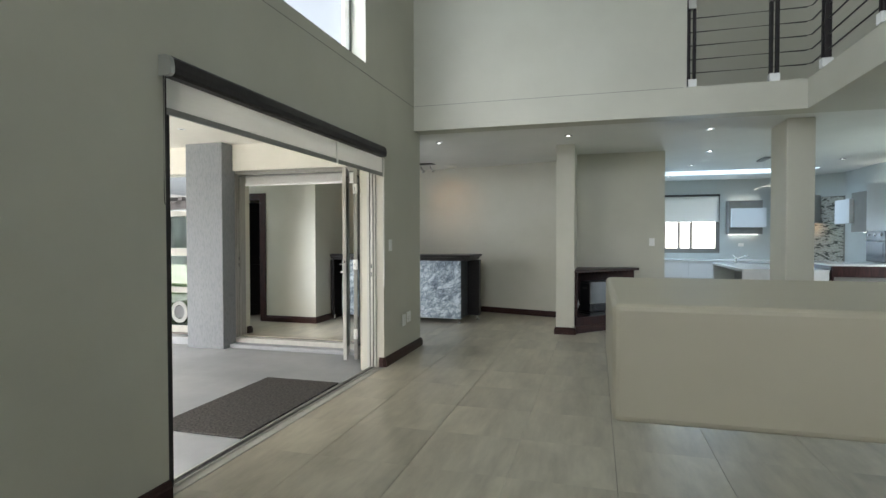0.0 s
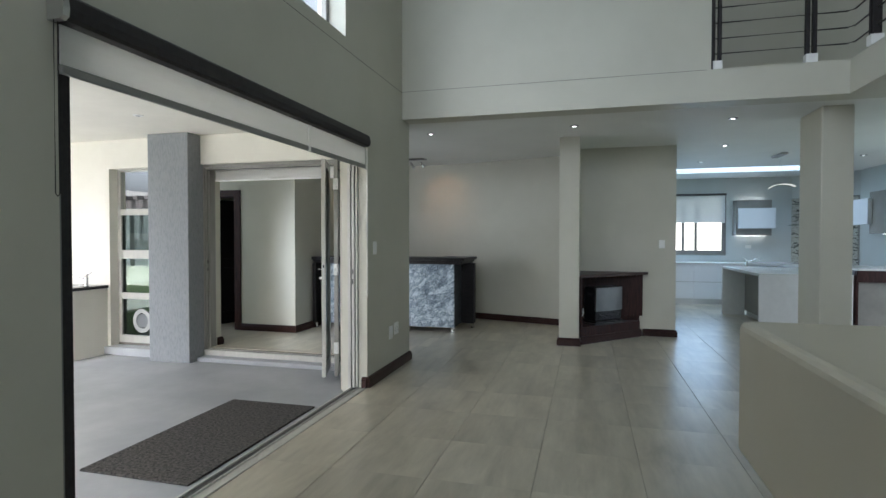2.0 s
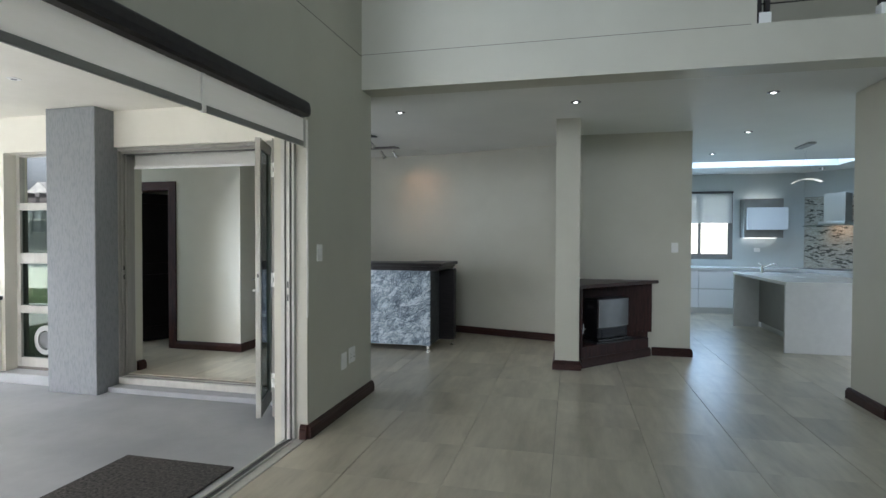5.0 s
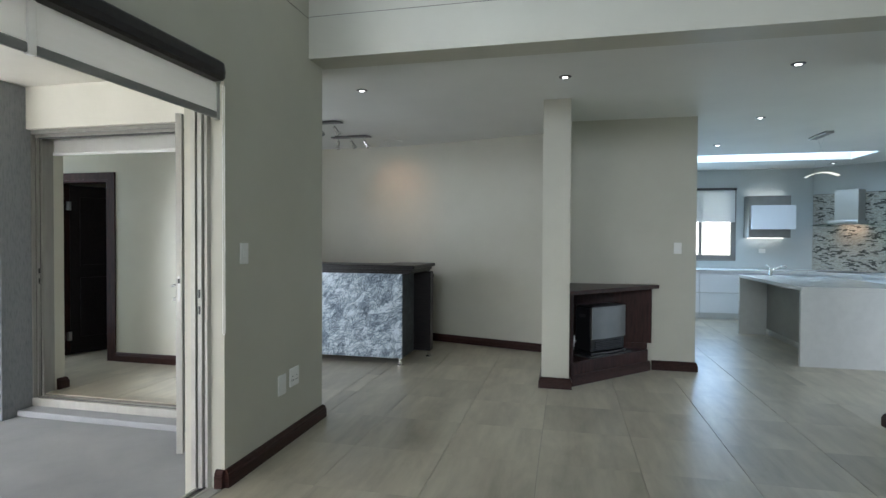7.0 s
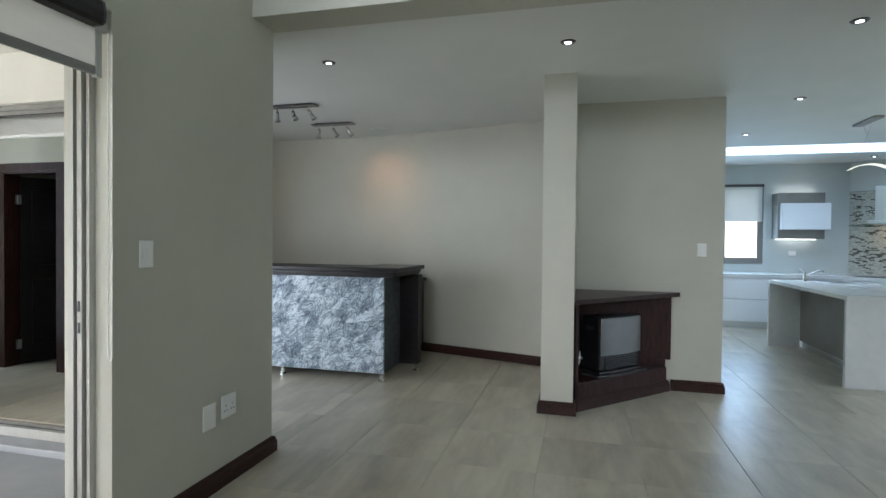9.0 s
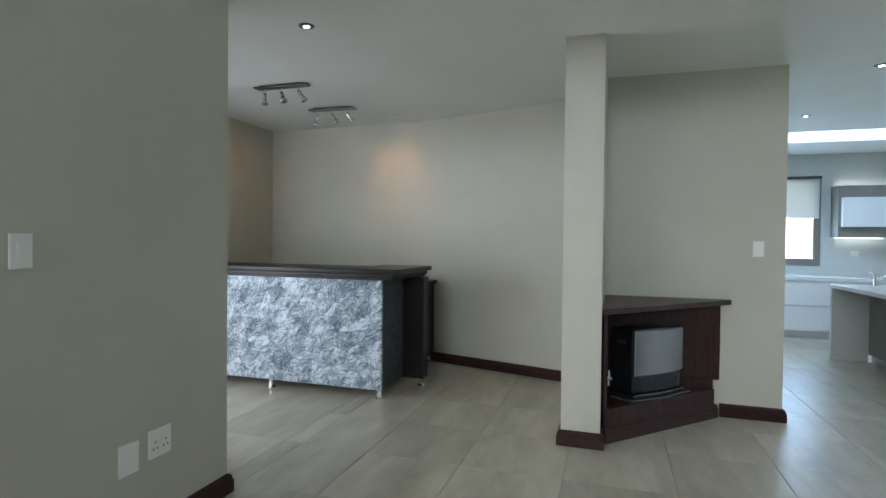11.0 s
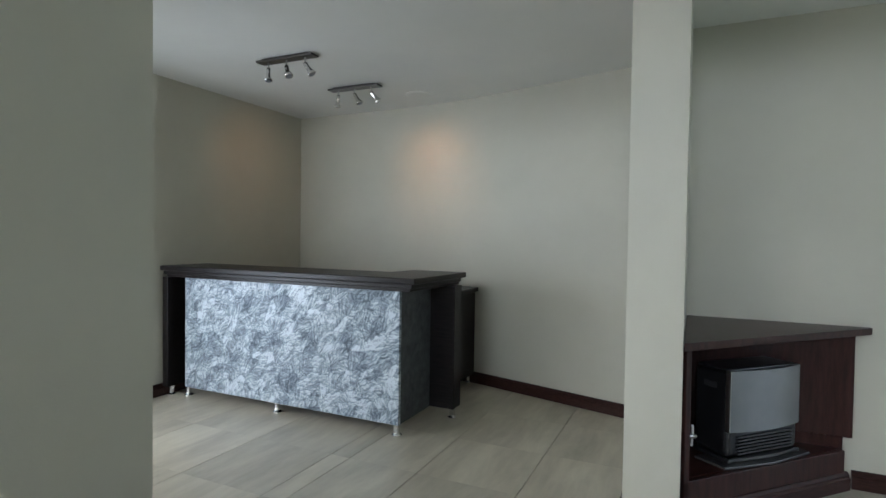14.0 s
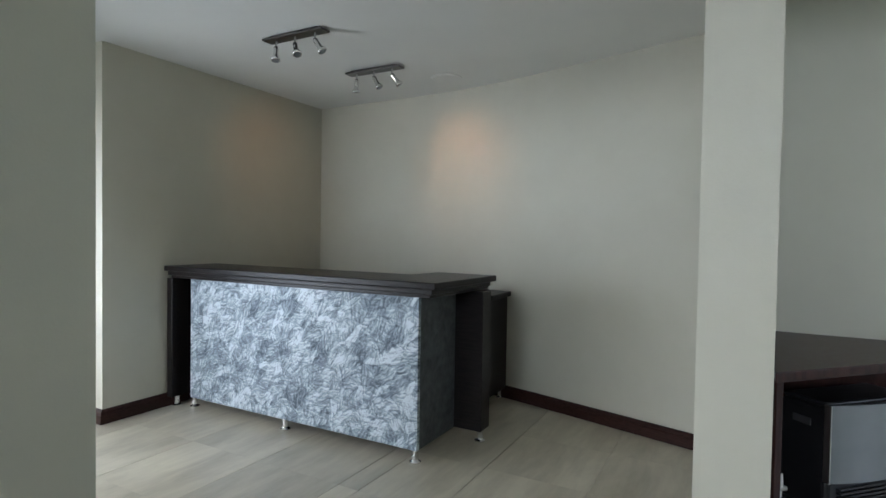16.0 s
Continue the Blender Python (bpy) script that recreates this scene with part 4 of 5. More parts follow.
kitchen_window()
GLOW_FABRIC = mat("sunlit white blind", (0.82, 0.82, 0.80), 0.8)
gb = GLOW_FABRIC.node_tree.nodes["Principled BSDF"]
tr = node(GLOW_FABRIC, "ShaderNodeBsdfTranslucent")
tr.inputs["Color"].default_value = (0.85, 0.87, 0.9, 1)
mx = node(GLOW_FABRIC, "ShaderNodeMixShader", Fac=0.5)
link(GLOW_FABRIC, gb.outputs["BSDF"], mx.inputs[1])
link(GLOW_FABRIC, tr.outputs["BSDF"], mx.inputs[2])
link(GLOW_FABRIC, mx.outputs["Shader"], GLOW_FABRIC.node_tree.nodes["Material Output"].inputs["Surface"])
kb = thing("window_blind", (2.19, KB - 0.02, 2.0), "white roller blind half drawn over the kitchen window", "blind")
part("fabric", box(1.62, 2.765, KB - 0.012, KB - 0.010, 1.735, 2.31), GLOW_FABRIC, kb)
part("roller", tube([(1.60, KB - 0.03, 2.32), (2.78, KB - 0.03, 2.32)], 0.022, 12), GUNMETAL, kb)
part("bottom_bar", box(1.62, 2.765, KB - 0.018, KB - 0.006, 1.715, 1.735, 0.003), WHITE_PLASTIC, kb)


def drawer_unit(x0, x1):
    c = thing("drawer_unit", ((x0 + x1) / 2, 13.2, 0.0), "white gloss kitchen drawer unit under the worktop", "cabinet", "kitchen base units")
    part("body", box(x0, x1, 12.955, KB - 0.005, 0.11, 0.825), WHITE, c)
    part("kickboard", box(x0, x1, 12.99, 13.01, 0.0, 0.1095), STEEL, c, "grey kickboard")
    for z0, z1 in ((0.115, 0.455), (0.475, 0.80)):
        part("drawer_front", box(x0 + 0.002, x1 - 0.002, 12.93, 12.9545, z0, z1, 0.002), WHITE, c)
    part("grip_rail", box(x0 + 0.002, x1 - 0.002, 12.94, 12.9545, 0.456, 0.474), STEEL, c)


for x in (1.16, 2.06):
    drawer_unit(x, x + 0.898)
drawer_unit(2.96, 3.628)


def side_unit(y0, y1):
    c = thing("base_unit", (4.5, (y0 + y1) / 2, 0.0), "white gloss kitchen base unit under the worktop", "cabinet", "kitchen base units")
    part("body", box(4.305, KE - 0.005, y0, y1, 0.11, 0.825), WHITE, c)
    part("kickboard", box(4.34, 4.36, y0, y1, 0.0, 0.1095), STEEL, c, "grey kickboard")
    part("door", box(4.28, 4.3045, y0 + 0.002, y1 - 0.002, 0.115, 0.80, 0.002), WHITE, c)


for y in (10.30, 10.90, 11.50):
    side_unit(y, y + 0.597)
wt = thing("worktop", (3.0, 13.2, 0.84), "white quartz worktop along the kitchen walls", "worktop")
part("slab", prism([(1.095, KB - 0.002), (1.095, 12.91), (3.72, 12.91), (4.26, 12.37), (4.26, 10.295), (KE - 0.002, 10.295), (KE - 0.002, DIAG[1] - 0.002), (DIAG[0] - 0.002, KB - 0.002)], 0.827, 0.868, 0.003), COUNTER, wt)
hob = box(-0.29, 0.29, -0.56, -0.10, 0.8685, 0.876, 0.002)
bmesh.ops.transform(hob, matrix=pose(4.465, 13.065, 0, 0, 0, -45), verts=hob.verts)
part("hob", hob, BLACK, wt, "black glass hob")
cu = thing("corner_unit", (4.2, 12.9, 0.0), "white gloss diagonal corner unit under the hob", "cabinet", "kitchen base units")
part("body", prism([(3.63, KB - 0.006), (3.63, 12.96), (3.74, 12.96), (4.305, 12.395), (4.305, 12.10), (KE - 0.006, 12.10), (KE - 0.006, DIAG[1] - 0.004), (DIAG[0] - 0.004, KB - 0.006)], 0.11, 0.825), WHITE, cu)
part("kickboard", prism([(3.70, 13.02), (3.76, 13.02), (4.36, 12.42), (4.36, 12.36), (4.40, 12.36), (3.74, 13.06)], 0.0, 0.1095), STEEL, cu, "grey kickboard")

tower = thing("oven_tower", (4.5, 9.98, 0.0), "tall grey-white kitchen unit with a built-in black and steel oven", "cabinet")
part("body", box(4.325, KE - 0.005, 9.66, 10.29, 0.10, 2.215, 0.003), GREY_WHITE, tower)
part("kickboard", box(4.36, 4.38, 9.66, 10.29, 0.0, 0.0995), STEEL, tower)
part("upper_door", box(4.302, 4.3245, 9.664, 10.286, 1.475, 2.21, 0.002), GREY_WHITE, tower)
part("lower_door", box(4.302, 4.3245, 9.664, 10.286, 0.105, 0.96, 0.002), GREY_WHITE, tower)
oven = part("oven", box(4.300, 4.3245, 9.675, 10.275, 0.975, 1.46, 0.003), PEWTER, tower, "dark steel oven front")
part("oven_window", box(4.294, 4.2998, 9.73, 10.22, 1.06, 1.27, 0.002), BLACK, oven, "black glass oven window")
part("control_panel", box(4.296, 4.2998, 9.68, 10.27, 1.345, 1.455, 0.002), PEWTER, oven, "dark control panel")
for yk in (9.78, 9.975, 10.17):
    part("knob", turned([(0.020, 0.0), (0.018, 0.018), (0.012, 0.021)], pose(4.2958, yk, 1.40, 0, -90, 0), 14), STEEL, oven)
part("oven_handle", tube([(4.299, 9.76, 1.305), (4.265, 9.76, 1.305), (4.265, 10.19, 1.305), (4.299, 10.19, 1.305)], 0.009, 8), STEEL, oven, "steel bar handle")


def wall_cabinet():
    c = thing("wall_cabinet", (3.33, 13.35, 1.8), "grey wall cabinet with an offset white gloss door, strip lit", "cabinet", "kitchen wall cabinets")
    part("carcass", box(2.912, 3.58, 13.22, KB - 0.004, 1.432, 2.172, 0.003), GREY_BOARD, c, "grey laminate carcass")
    part("door", box(2.948, 3.637, 13.15, 13.2195, 1.581, 2.001, 0.004), WHITE, c, "offset white gloss door")
    part("light_strip", box(2.96, 3.53, 13.40, 13.46, 2.1725, 2.182), LED_STRIP, c)
    part("light_strip", box(2.96, 3.53, 13.40, 13.46, 1.4215, 1.4315), LED_STRIP, c)
    s = thing("wall_cabinet", (4.7, 11.2, 1.8), "grey wall cabinet with an offset white gloss door, strip lit", "cabinet", "kitchen wall cabinets")
    part("carcass", box(4.57, KE - 0.004, 10.56, 11.52, 1.457, 2.167, 0.003), GREY_BOARD, s, "grey laminate carcass")
    part("door", box(4.50, 4.5695, 11.42, 12.05, 1.615, 2.06, 0.004), WHITE, s, "offset white gloss door")
    part("light_strip", box(4.74, 4.84, 10.62, 11.46, 2.1675, 2.177), LED_STRIP, s)
    part("light_strip", box(4.74, 4.84, 10.62, 11.46, 1.446, 1.456), LED_STRIP, s)


wall_cabinet()


CORNER = pose((DIAG[0] + KE) / 2, (KB + DIAG[1]) / 2, 0, 0, 0, -45)
HALF = 0.5 * math.hypot(KE - DIAG[0], KB - DIAG[1])


def in_corner(bm):
    """From the diagonal wall's own axes (x along it, -y into the room) to the room's."""
    bmesh.ops.transform(bm, matrix=CORNER, verts=bm.verts)
    return bm


def cooker_hood():
    h = thing("cooker_hood", (4.4, 13.0, 1.7), "steel chimney cooker hood with a curved glass canopy", "cooker hood")
    part("chimney", in_corner(box(-0.17, 0.17, -0.28, -0.012, 1.72, 2.235, 0.004)), STEEL, h)
    part("hood_body", in_corner(box(-0.21, 0.21, -0.40, -0.012, 1.66, 1.7195, 0.008)), STEEL, h)
    bm = bmesh.new()
    k = 14
    up = [(-0.44 + 0.88 * i / k, 1.675 - 0.035 * (2 * i / k - 1) ** 2) for i in range(k + 1)]
    rows = []
    for y in (-0.47, -0.013):
        rows.append([bm.verts.new((x, y, z)) for x, z in up] + [bm.verts.new((x, y, z - 0.008)) for x, z in reversed(up)])
    a, b = rows
    n = len(a)
    for i in range(n):
        bm.faces.new((a[i], a[(i + 1) % n], b[(i + 1) % n], b[i]))
    for i in range(k):
        bm.faces.new((a[i], a[i + 1], a[n - 2 - i], a[n - 1 - i]))
        bm.faces.new((b[i], b[i + 1], b[n - 2 - i], b[n - 1 - i]))
    part("canopy", in_corner(bm), GLASS_GREEN, h, "curved glass canopy")
    for x in (-0.11, 0.11):
        part("lamp", in_corner(turned([(0.03, -0.004), (0.03, 0.0)], pose(x, -0.20, 1.6595), 16)), WHITE_PLASTIC, h, "small hood lamp")


cooker_hood()
hood_light = bpy.data.lights.new("hood_lamp", "AREA")
hood_light.size, hood_light.energy, hood_light.color = 0.3, 0.35, (1.0, 0.68, 0.42)
hl = new("hood_lamp", hood_light)
hl.matrix_world = look(CORNER @ Vector((0, -0.22, 1.6)), CORNER @ Vector((0, 0, 1.1)))


def mosaic():
    """Glass mosaic laid in rows: mostly pale chips, with dark ones set in short stepped runs."""
    m = mat("glass mosaic", (0.4, 0.4, 0.36), 0.2)
    b = m.node_tree.nodes["Principled BSDF"]
    g = node(m, "ShaderNodeNewGeometry")
    r = node(m, "ShaderNodeValToRGB")
    r.color_ramp.interpolation = "CONSTANT"
    e = r.color_ramp.elements
    e[0].position, e[0].color = 0.0, (0.43, 0.42, 0.36, 1)
    e[1].position, e[1].color = 0.35, (0.52, 0.51, 0.45, 1)
    for at, col in ((0.70, (0.47, 0.46, 0.41, 1)), (0.88, (0.36, 0.35, 0.31, 1))):
        x = e.new(at)
        x.color = col
    link(m, g.outputs["Random Per Island"], r.inputs["Fac"])
    link(m, r.outputs["Color"], b.inputs["Base Color"])
    dark = mottled(mat("dark glass mosaic", (0.08, 0.085, 0.075), 0.2), (0.055, 0.06, 0.052), (0.12, 0.125, 0.11), 40, 2, rough=(0.15, 0.25))
    s = tagged(new("mosaic_splashback"), "cream and dark grey glass mosaic splashback on the diagonal kitchen wall", "splashback", kind="structure")
    part("backing", in_corner(box(-HALF + 0.002, HALF - 0.002, -0.006, -0.001, 0.87, 2.20)), GREY_BOARD, s)
    rnd = random.Random(4)
    cell, rise = 0.031, 0.0155
    cols, rows = int(2 * HALF / cell), int(1.325 / rise)
    tone = [[False] * cols for _ in range(rows)]
    for _ in range(int(cols * rows * 0.052)):
        i, j, way = rnd.randrange(cols), rnd.randrange(rows), rnd.choice((-1, 1))
        for k in range(rnd.choice((2, 3, 3, 4))):
            for u in range(rnd.choice((1, 2, 2))):
                if 0 <= i + u < cols and 0 <= j < rows:
                    tone[j][i + u] = True
            i, j = i + 1, j + (way if rnd.random() < 0.6 else 0)
    for name, wanted, material in (("pale_chips", False, m), ("dark_chips", True, dark)):
        verts, faces = [], []
        for j in range(rows):
            z0 = 0.872 + rise * j
            slip = 0.5 * cell * (j % 2)
            for i in range(cols):
                if tone[j][i] != wanted:
                    continue
                u0 = max(-HALF + 0.003, -HALF + cell * i - slip + 0.001)
                u1 = -HALF + cell * (i + 1) - slip - 0.001
                n0 = len(verts)
                verts.extend(tuple(CORNER @ Vector((u, y, z))) for y in (-0.006, -0.0092) for u, z in ((u0, z0), (u1, z0), (u1, z0 + rise - 0.0015), (u0, z0 + rise - 0.0015)))
                for f in ((4, 5, 6, 7), (0, 1, 5, 4), (1, 2, 6, 5), (2, 3, 7, 6), (3, 0, 4, 7)):
                    faces.append([n0 + q for q in f])
        me = bpy.data.meshes.new(name)
        me.from_pydata(verts, [], faces)
        me.materials.append(material)
        ob = new(name, me)
        ob.parent = s
        ob["kind"] = "stuff"


mosaic()


def island():
    i = thing("kitchen_island", (2.9, 10.4, 0.0), "white waterfall kitchen island with a grey inset panel", "island")
    part("top", box(2.275, 3.44, 9.29, 11.50, 0.832, 0.875, 0.003), COUNTER, i, "white quartz top")
    part("end_panel", box(2.275, 3.44, 9.30, 9.345, 0.0, 0.8315, 0.003), COUNTER, i, "white quartz end panel")
    part("end_panel", box(2.275, 2.64, 11.445, 11.495, 0.0, 0.8315, 0.003), COUNTER, i, "white quartz end panel")
    part("side_panel", box(2.64, 2.665, 9.346, 11.444, 0.09, 0.8315), GREY_BOARD, i, "grey laminate side panel")
    part("body", box(2.666, 3.43, 9.346, 11.48, 0.09, 0.8315), WHITE, i)
    part("kickboard", box(2.67, 3.40, 9.346, 11.44, 0.0, 0.0895), STEEL, i, "steel kickboard")
    part("sink", boxes((2.80, 3.24, 11.00, 11.022, 0.8755, 0.880), (2.80, 3.24, 11.398, 11.42, 0.8755, 0.880), (2.80, 2.822, 11.022, 11.398, 0.8755, 0.880), (3.218, 3.24, 11.022, 11.398, 0.8755, 0.880)), CHROME, i, "steel sink rim")
    part("socket_lid", box(2.74, 2.865, 10.28, 10.34, 0.8755, 0.879, 0.001), STEEL, i)
    # Flat dark plate; its colour stands for the shade inside the bowl.
    part("sink_bowl", box(2.822, 3.218, 11.022, 11.398, 0.8752, 0.8765), PEWTER, i)


island()


def mixer_tap(x, y, z, size, yaw, label):
    t = thing("mixer_tap", (x, y, z), label, "tap")
    m = pose(x, y, z, 0, 0, yaw)

    def at(bm):
        bmesh.ops.transform(bm, matrix=m, verts=bm.verts)
        return bm

    part("tap_body", at(turned([(0.028 * size, 0), (0.028 * size, 0.01), (0.022 * size, 0.015), (0.022 * size, 0.10 * size), (0.016 * size, 0.115 * size)], None, 16)), CHROME, t, smooth=True)
    part("spout", at(tube([(0.0, 0, 0.08 * size), (0.06 * size, 0, 0.105 * size), (0.14 * size, 0, 0.135 * size), (0.19 * size, 0, 0.145 * size), (0.215 * size, 0, 0.135 * size), (0.22 * size, 0, 0.115 * size)], 0.011 * size, 10)), CHROME, t, smooth=True)
    part("lever", at(tube([(0.0, 0, 0.11 * size), (-0.02 * size, 0, 0.135 * size), (-0.06 * size, 0, 0.155 * size)], 0.008 * size, 8)), CHROME, t, smooth=True)


mixer_tap(2.62, 11.25, 0.875, 1.0, 10, "chrome mixer tap on the white kitchen island")


def breakfast_bar():
    b = thing("breakfast_bar", (4.0, 9.6, 0.0), "dark wood breakfast bar beside the white island", "counter")
    part("top", box(3.47, 4.28, 9.27, 10.1, 0.935, 0.960, 0.003), COUNTER, b, "white quartz top")
    part("apron", box(3.47, 4.28, 9.28, 9.31, 0.775, 0.9345, 0.002), MAHOGANY, b, "dark mahogany apron")
    part("end_leg", box(3.47, 3.50, 9.331, 10.08, 0.0, 0.9345), MAHOGANY, b, "dark mahogany end leg")
    part("front_panel", box(3.501, 4.28, 9.36, 9.385, 0.0, 0.93), GREY_BOARD, b, "grey recessed panel")
    part("front_leg", box(3.47, 3.50, 9.30, 9.33, 0.0, 0.7745), MAHOGANY, b)


breakfast_bar()


def pendant():
    p = thing("pendant_light", (2.76, 10.08, CEIL), "lit wavy pendant light hanging from a slim ceiling plate", "pendant light")
    m = pose(2.755, 10.08, 0, 0, 0, 90)
    bm = box(-0.23, 0.23, -0.05, 0.05, CEIL - 0.03, CEIL, 0.012, 3)
    bmesh.ops.transform(bm, matrix=m, verts=bm.verts)
    part("ceiling_plate", bm, RAIL_GREY, p)
    for x in (2.75, 2.95):
        part("wire", tube([(2.755, 10.08 + (0.1 if x > 2.8 else -0.1), CEIL - 0.03), (x, 10.28, 2.245)], 0.0015, 5), STEEL, p)
    bm = bmesh.new()
    k = 16
    rows = []
    for y in (10.24, 10.34):
        up = [(2.68 + 0.36 * i / k, 2.175 + 0.06 * math.sin(math.pi * min(1.0, i / k * 0.93)) ** 0.8) for i in range(k + 1)]
        rows.append([bm.verts.new((x, y, z)) for x, z in up] + [bm.verts.new((x, y, z - 0.007)) for x, z in reversed(up)])
    a, b = rows
    n = len(a)
    for i in range(n):
        bm.faces.new((a[i], a[(i + 1) % n], b[(i + 1) % n], b[i]))
    for i in range(k):
        bm.faces.new((a[i], a[i + 1], a[n - 2 - i], a[n - 1 - i]))
        bm.faces.new((b[i], b[i + 1], b[n - 2 - i], b[n - 1 - i]))
    part("shade", bm, PENDANT_GLOW, p, "glowing wavy shade")


pendant()


# ---- west room and patio ----
def patio_door():
    d = tagged(new("door_2"), "champagne aluminium glass door frame standing open to the patio", "door", kind="structure")
    y0, y1 = 6.44, 6.555
    part("sill", box(-4.745, XL - 0.25, y0 - 0.005, y1 - 0.031, -0.087, -0.020, 0.004), ALU, d)
    part("sill_groove", box(-4.69, XL - 0.25, y0 + 0.025, y0 + 0.04, -0.020, -0.018), GUNMETAL, d)
    part("head_frame", boxes((-4.745, XL - 0.25, y0, y0 + 0.03, 2.262, 2.296, 0.003), (-4.745, XL - 0.25, y0 + 0.0305, y1, 2.235, 2.296, 0.003)), ALU_SHADED, d)
    part("head_seal", box(-4.70, XL - 0.25, y0 + 0.0301, y0 + 0.044, 2.226, 2.2349), BLACK, d)
    part("left_jamb", boxes((-4.7445, -4.732, y0, y0 + 0.03, -0.02, 2.262), (-4.7445, -4.722, y0 + 0.038, y0 + 0.062, -0.02, 2.235), (-4.7445, -4.704, y0 + 0.072, y1 + 0.06, -0.02, 2.235)), ALU_SHADED, d)
    part("jamb_seal", boxes((-4.7445, -4.738, y0 + 0.0301, y0 + 0.0379, -0.02, 2.235), (-4.7445, -4.728, y0 + 0.0621, y0 + 0.0719, -0.02, 2.235)), BLACK, d)
    for z in (0.97, 1.06):
        part("lock_hole", box(-4.7215, -4.7195, y0 + 0.043, y0 + 0.055, z, z + 0.045), BLACK, d)
    part("right_jamb", box(XL - 0.31, XL - 0.251, y0, y1, -0.02, 2.235), ALU, d)


patio_door()
b2 = thing("roller_blind", (-3.4, 6.65, 2.1), "white roller blind rolled up behind the patio door head", "blind")
part("roller", tube([(-4.695, 6.655, 2.225), (XL - 0.30, 6.655, 2.225)], 0.042, 16), FABRIC, b2, smooth=True)
part("blind_fabric", box(-4.69, XL - 0.31, 6.613, 6.617, 2.128, 2.23), FABRIC, b2)
part("bottom_rail", box(-4.695, XL - 0.31, 6.600, 6.628, 2.100, 2.128, 0.005), WHITE_PLASTIC, b2)


def inner_door():
    d = tagged(new("door_3"), "dark mahogany panel door standing open in its frame", "door", kind="structure")
    y0, y1 = DOORWALL_Y - 0.018, DOORWALL_Y - 0.001
    part("door_frame", boxes((-6.005, -5.925, y0, y1, 0.0, 2.02), (-5.20, -5.118, y0, y1, 0.0, 2.02), (-6.005, -5.118, y0, y1, 2.02, 2.10)), MAHOGANY, d)
    part("door_lining", boxes((-5.925, -5.90, y0, 7.875, 0.0, 1.995), (-5.225, -5.20, y0, 7.875, 0.0, 1.995), (-5.925, -5.20, y0, 7.875, 1.995, 2.019)), MAHOGANY, d)
    m = pose(-5.89, 7.865, 0.0, 0, 0, 62)

    def at(bm):
        bmesh.ops.transform(bm, matrix=m, verts=bm.verts)
        return bm

    leaf = part("door_leaf", at(box(0.0, 0.66, 0.0, 0.04, 0.008, 1.985, 0.003)), WENGE, d, "black-brown wooden door leaf")
    for z0, z1 in ((0.2, 0.9), (1.05, 1.85)):
        part("panel", at(box(0.10, 0.52, -0.008, -0.0005, z0, z1, 0.006)), WENGE, leaf)
    part("door_handle", at(tube([(0.56, -0.001, 1.02), (0.56, -0.05, 1.02), (0.47, -0.055, 1.02)], 0.009, 8)), CHROME, leaf, "chrome lever handle")
    for z in (0.17, 1.69):
        part("hinge", box(-5.899, -5.867, 7.82, 7.863, z, z + 0.10, 0.002), STEEL, d, "steel hinge")


inner_door()


def patio_window():
    w = tagged(new("window_3"), "tall four-pane aluminium window between pillar and patio wall", "window", kind="structure")
    y0, y1 = 6.53, 6.59
    for a, b, c, d in ((-6.155, -6.105, -0.035, 2.282), (-5.38, -5.33, -0.035, 2.282)):
        part("window_frame", box(a, b, y0, y1, c, d, 0.003), ALU, w)
    for z0, z1 in ((-0.035, 0.09), (0.572, 0.655), (1.108, 1.222), (1.684, 1.762), (2.258, 2.282)):
        part("transom", box(-6.105, -5.38, y0, y1, z0, z1, 0.003), ALU, w)
    for i, (z0, z1) in enumerate(((0.09, 0.572), (0.655, 1.108), (1.222, 1.684), (1.762, 2.258))):
        p = part("pane", box(-6.105, -5.38, y0 + 0.027, y0 + 0.033, z0, z1), GLASS_GREY if i < 3 else GLASS, w)
        p.visible_shadow = False
    return w


patio_window()
pd = thing("pet_door", (-5.79, 6.55, 0.285), "round white pet door set in the lowest window pane", "pet door")
ring = bmesh.new()
for k in range(28):
    a0, a1 = 2 * math.pi * k / 28, 2 * math.pi * (k + 1) / 28
    q = [(-5.79 + r * math.cos(a), y, 0.285 + 1.08 * r * math.sin(a)) for y in (6.538, 6.557) for a, r in ((a0, 0.145), (a1, 0.145), (a1, 0.095), (a0, 0.095))]
    v = [ring.verts.new(p) for p in q]
    for f in ((0, 1, 2, 3), (4, 5, 6, 7), (0, 1, 5, 4), (2, 3, 7, 6)):
        ring.faces.new([v[i] for i in f])
bmesh.ops.remove_doubles(ring, verts=ring.verts, dist=0.0002)
part("ring", ring, DIMMED_PLASTIC, pd)
part("flap", turned([(0.093, 0.0), (0.093, 0.006)], pose(-5.79, 6.554, 0.285, 90, 0, 0), 28), SILVER, pd, "pale grey flap")


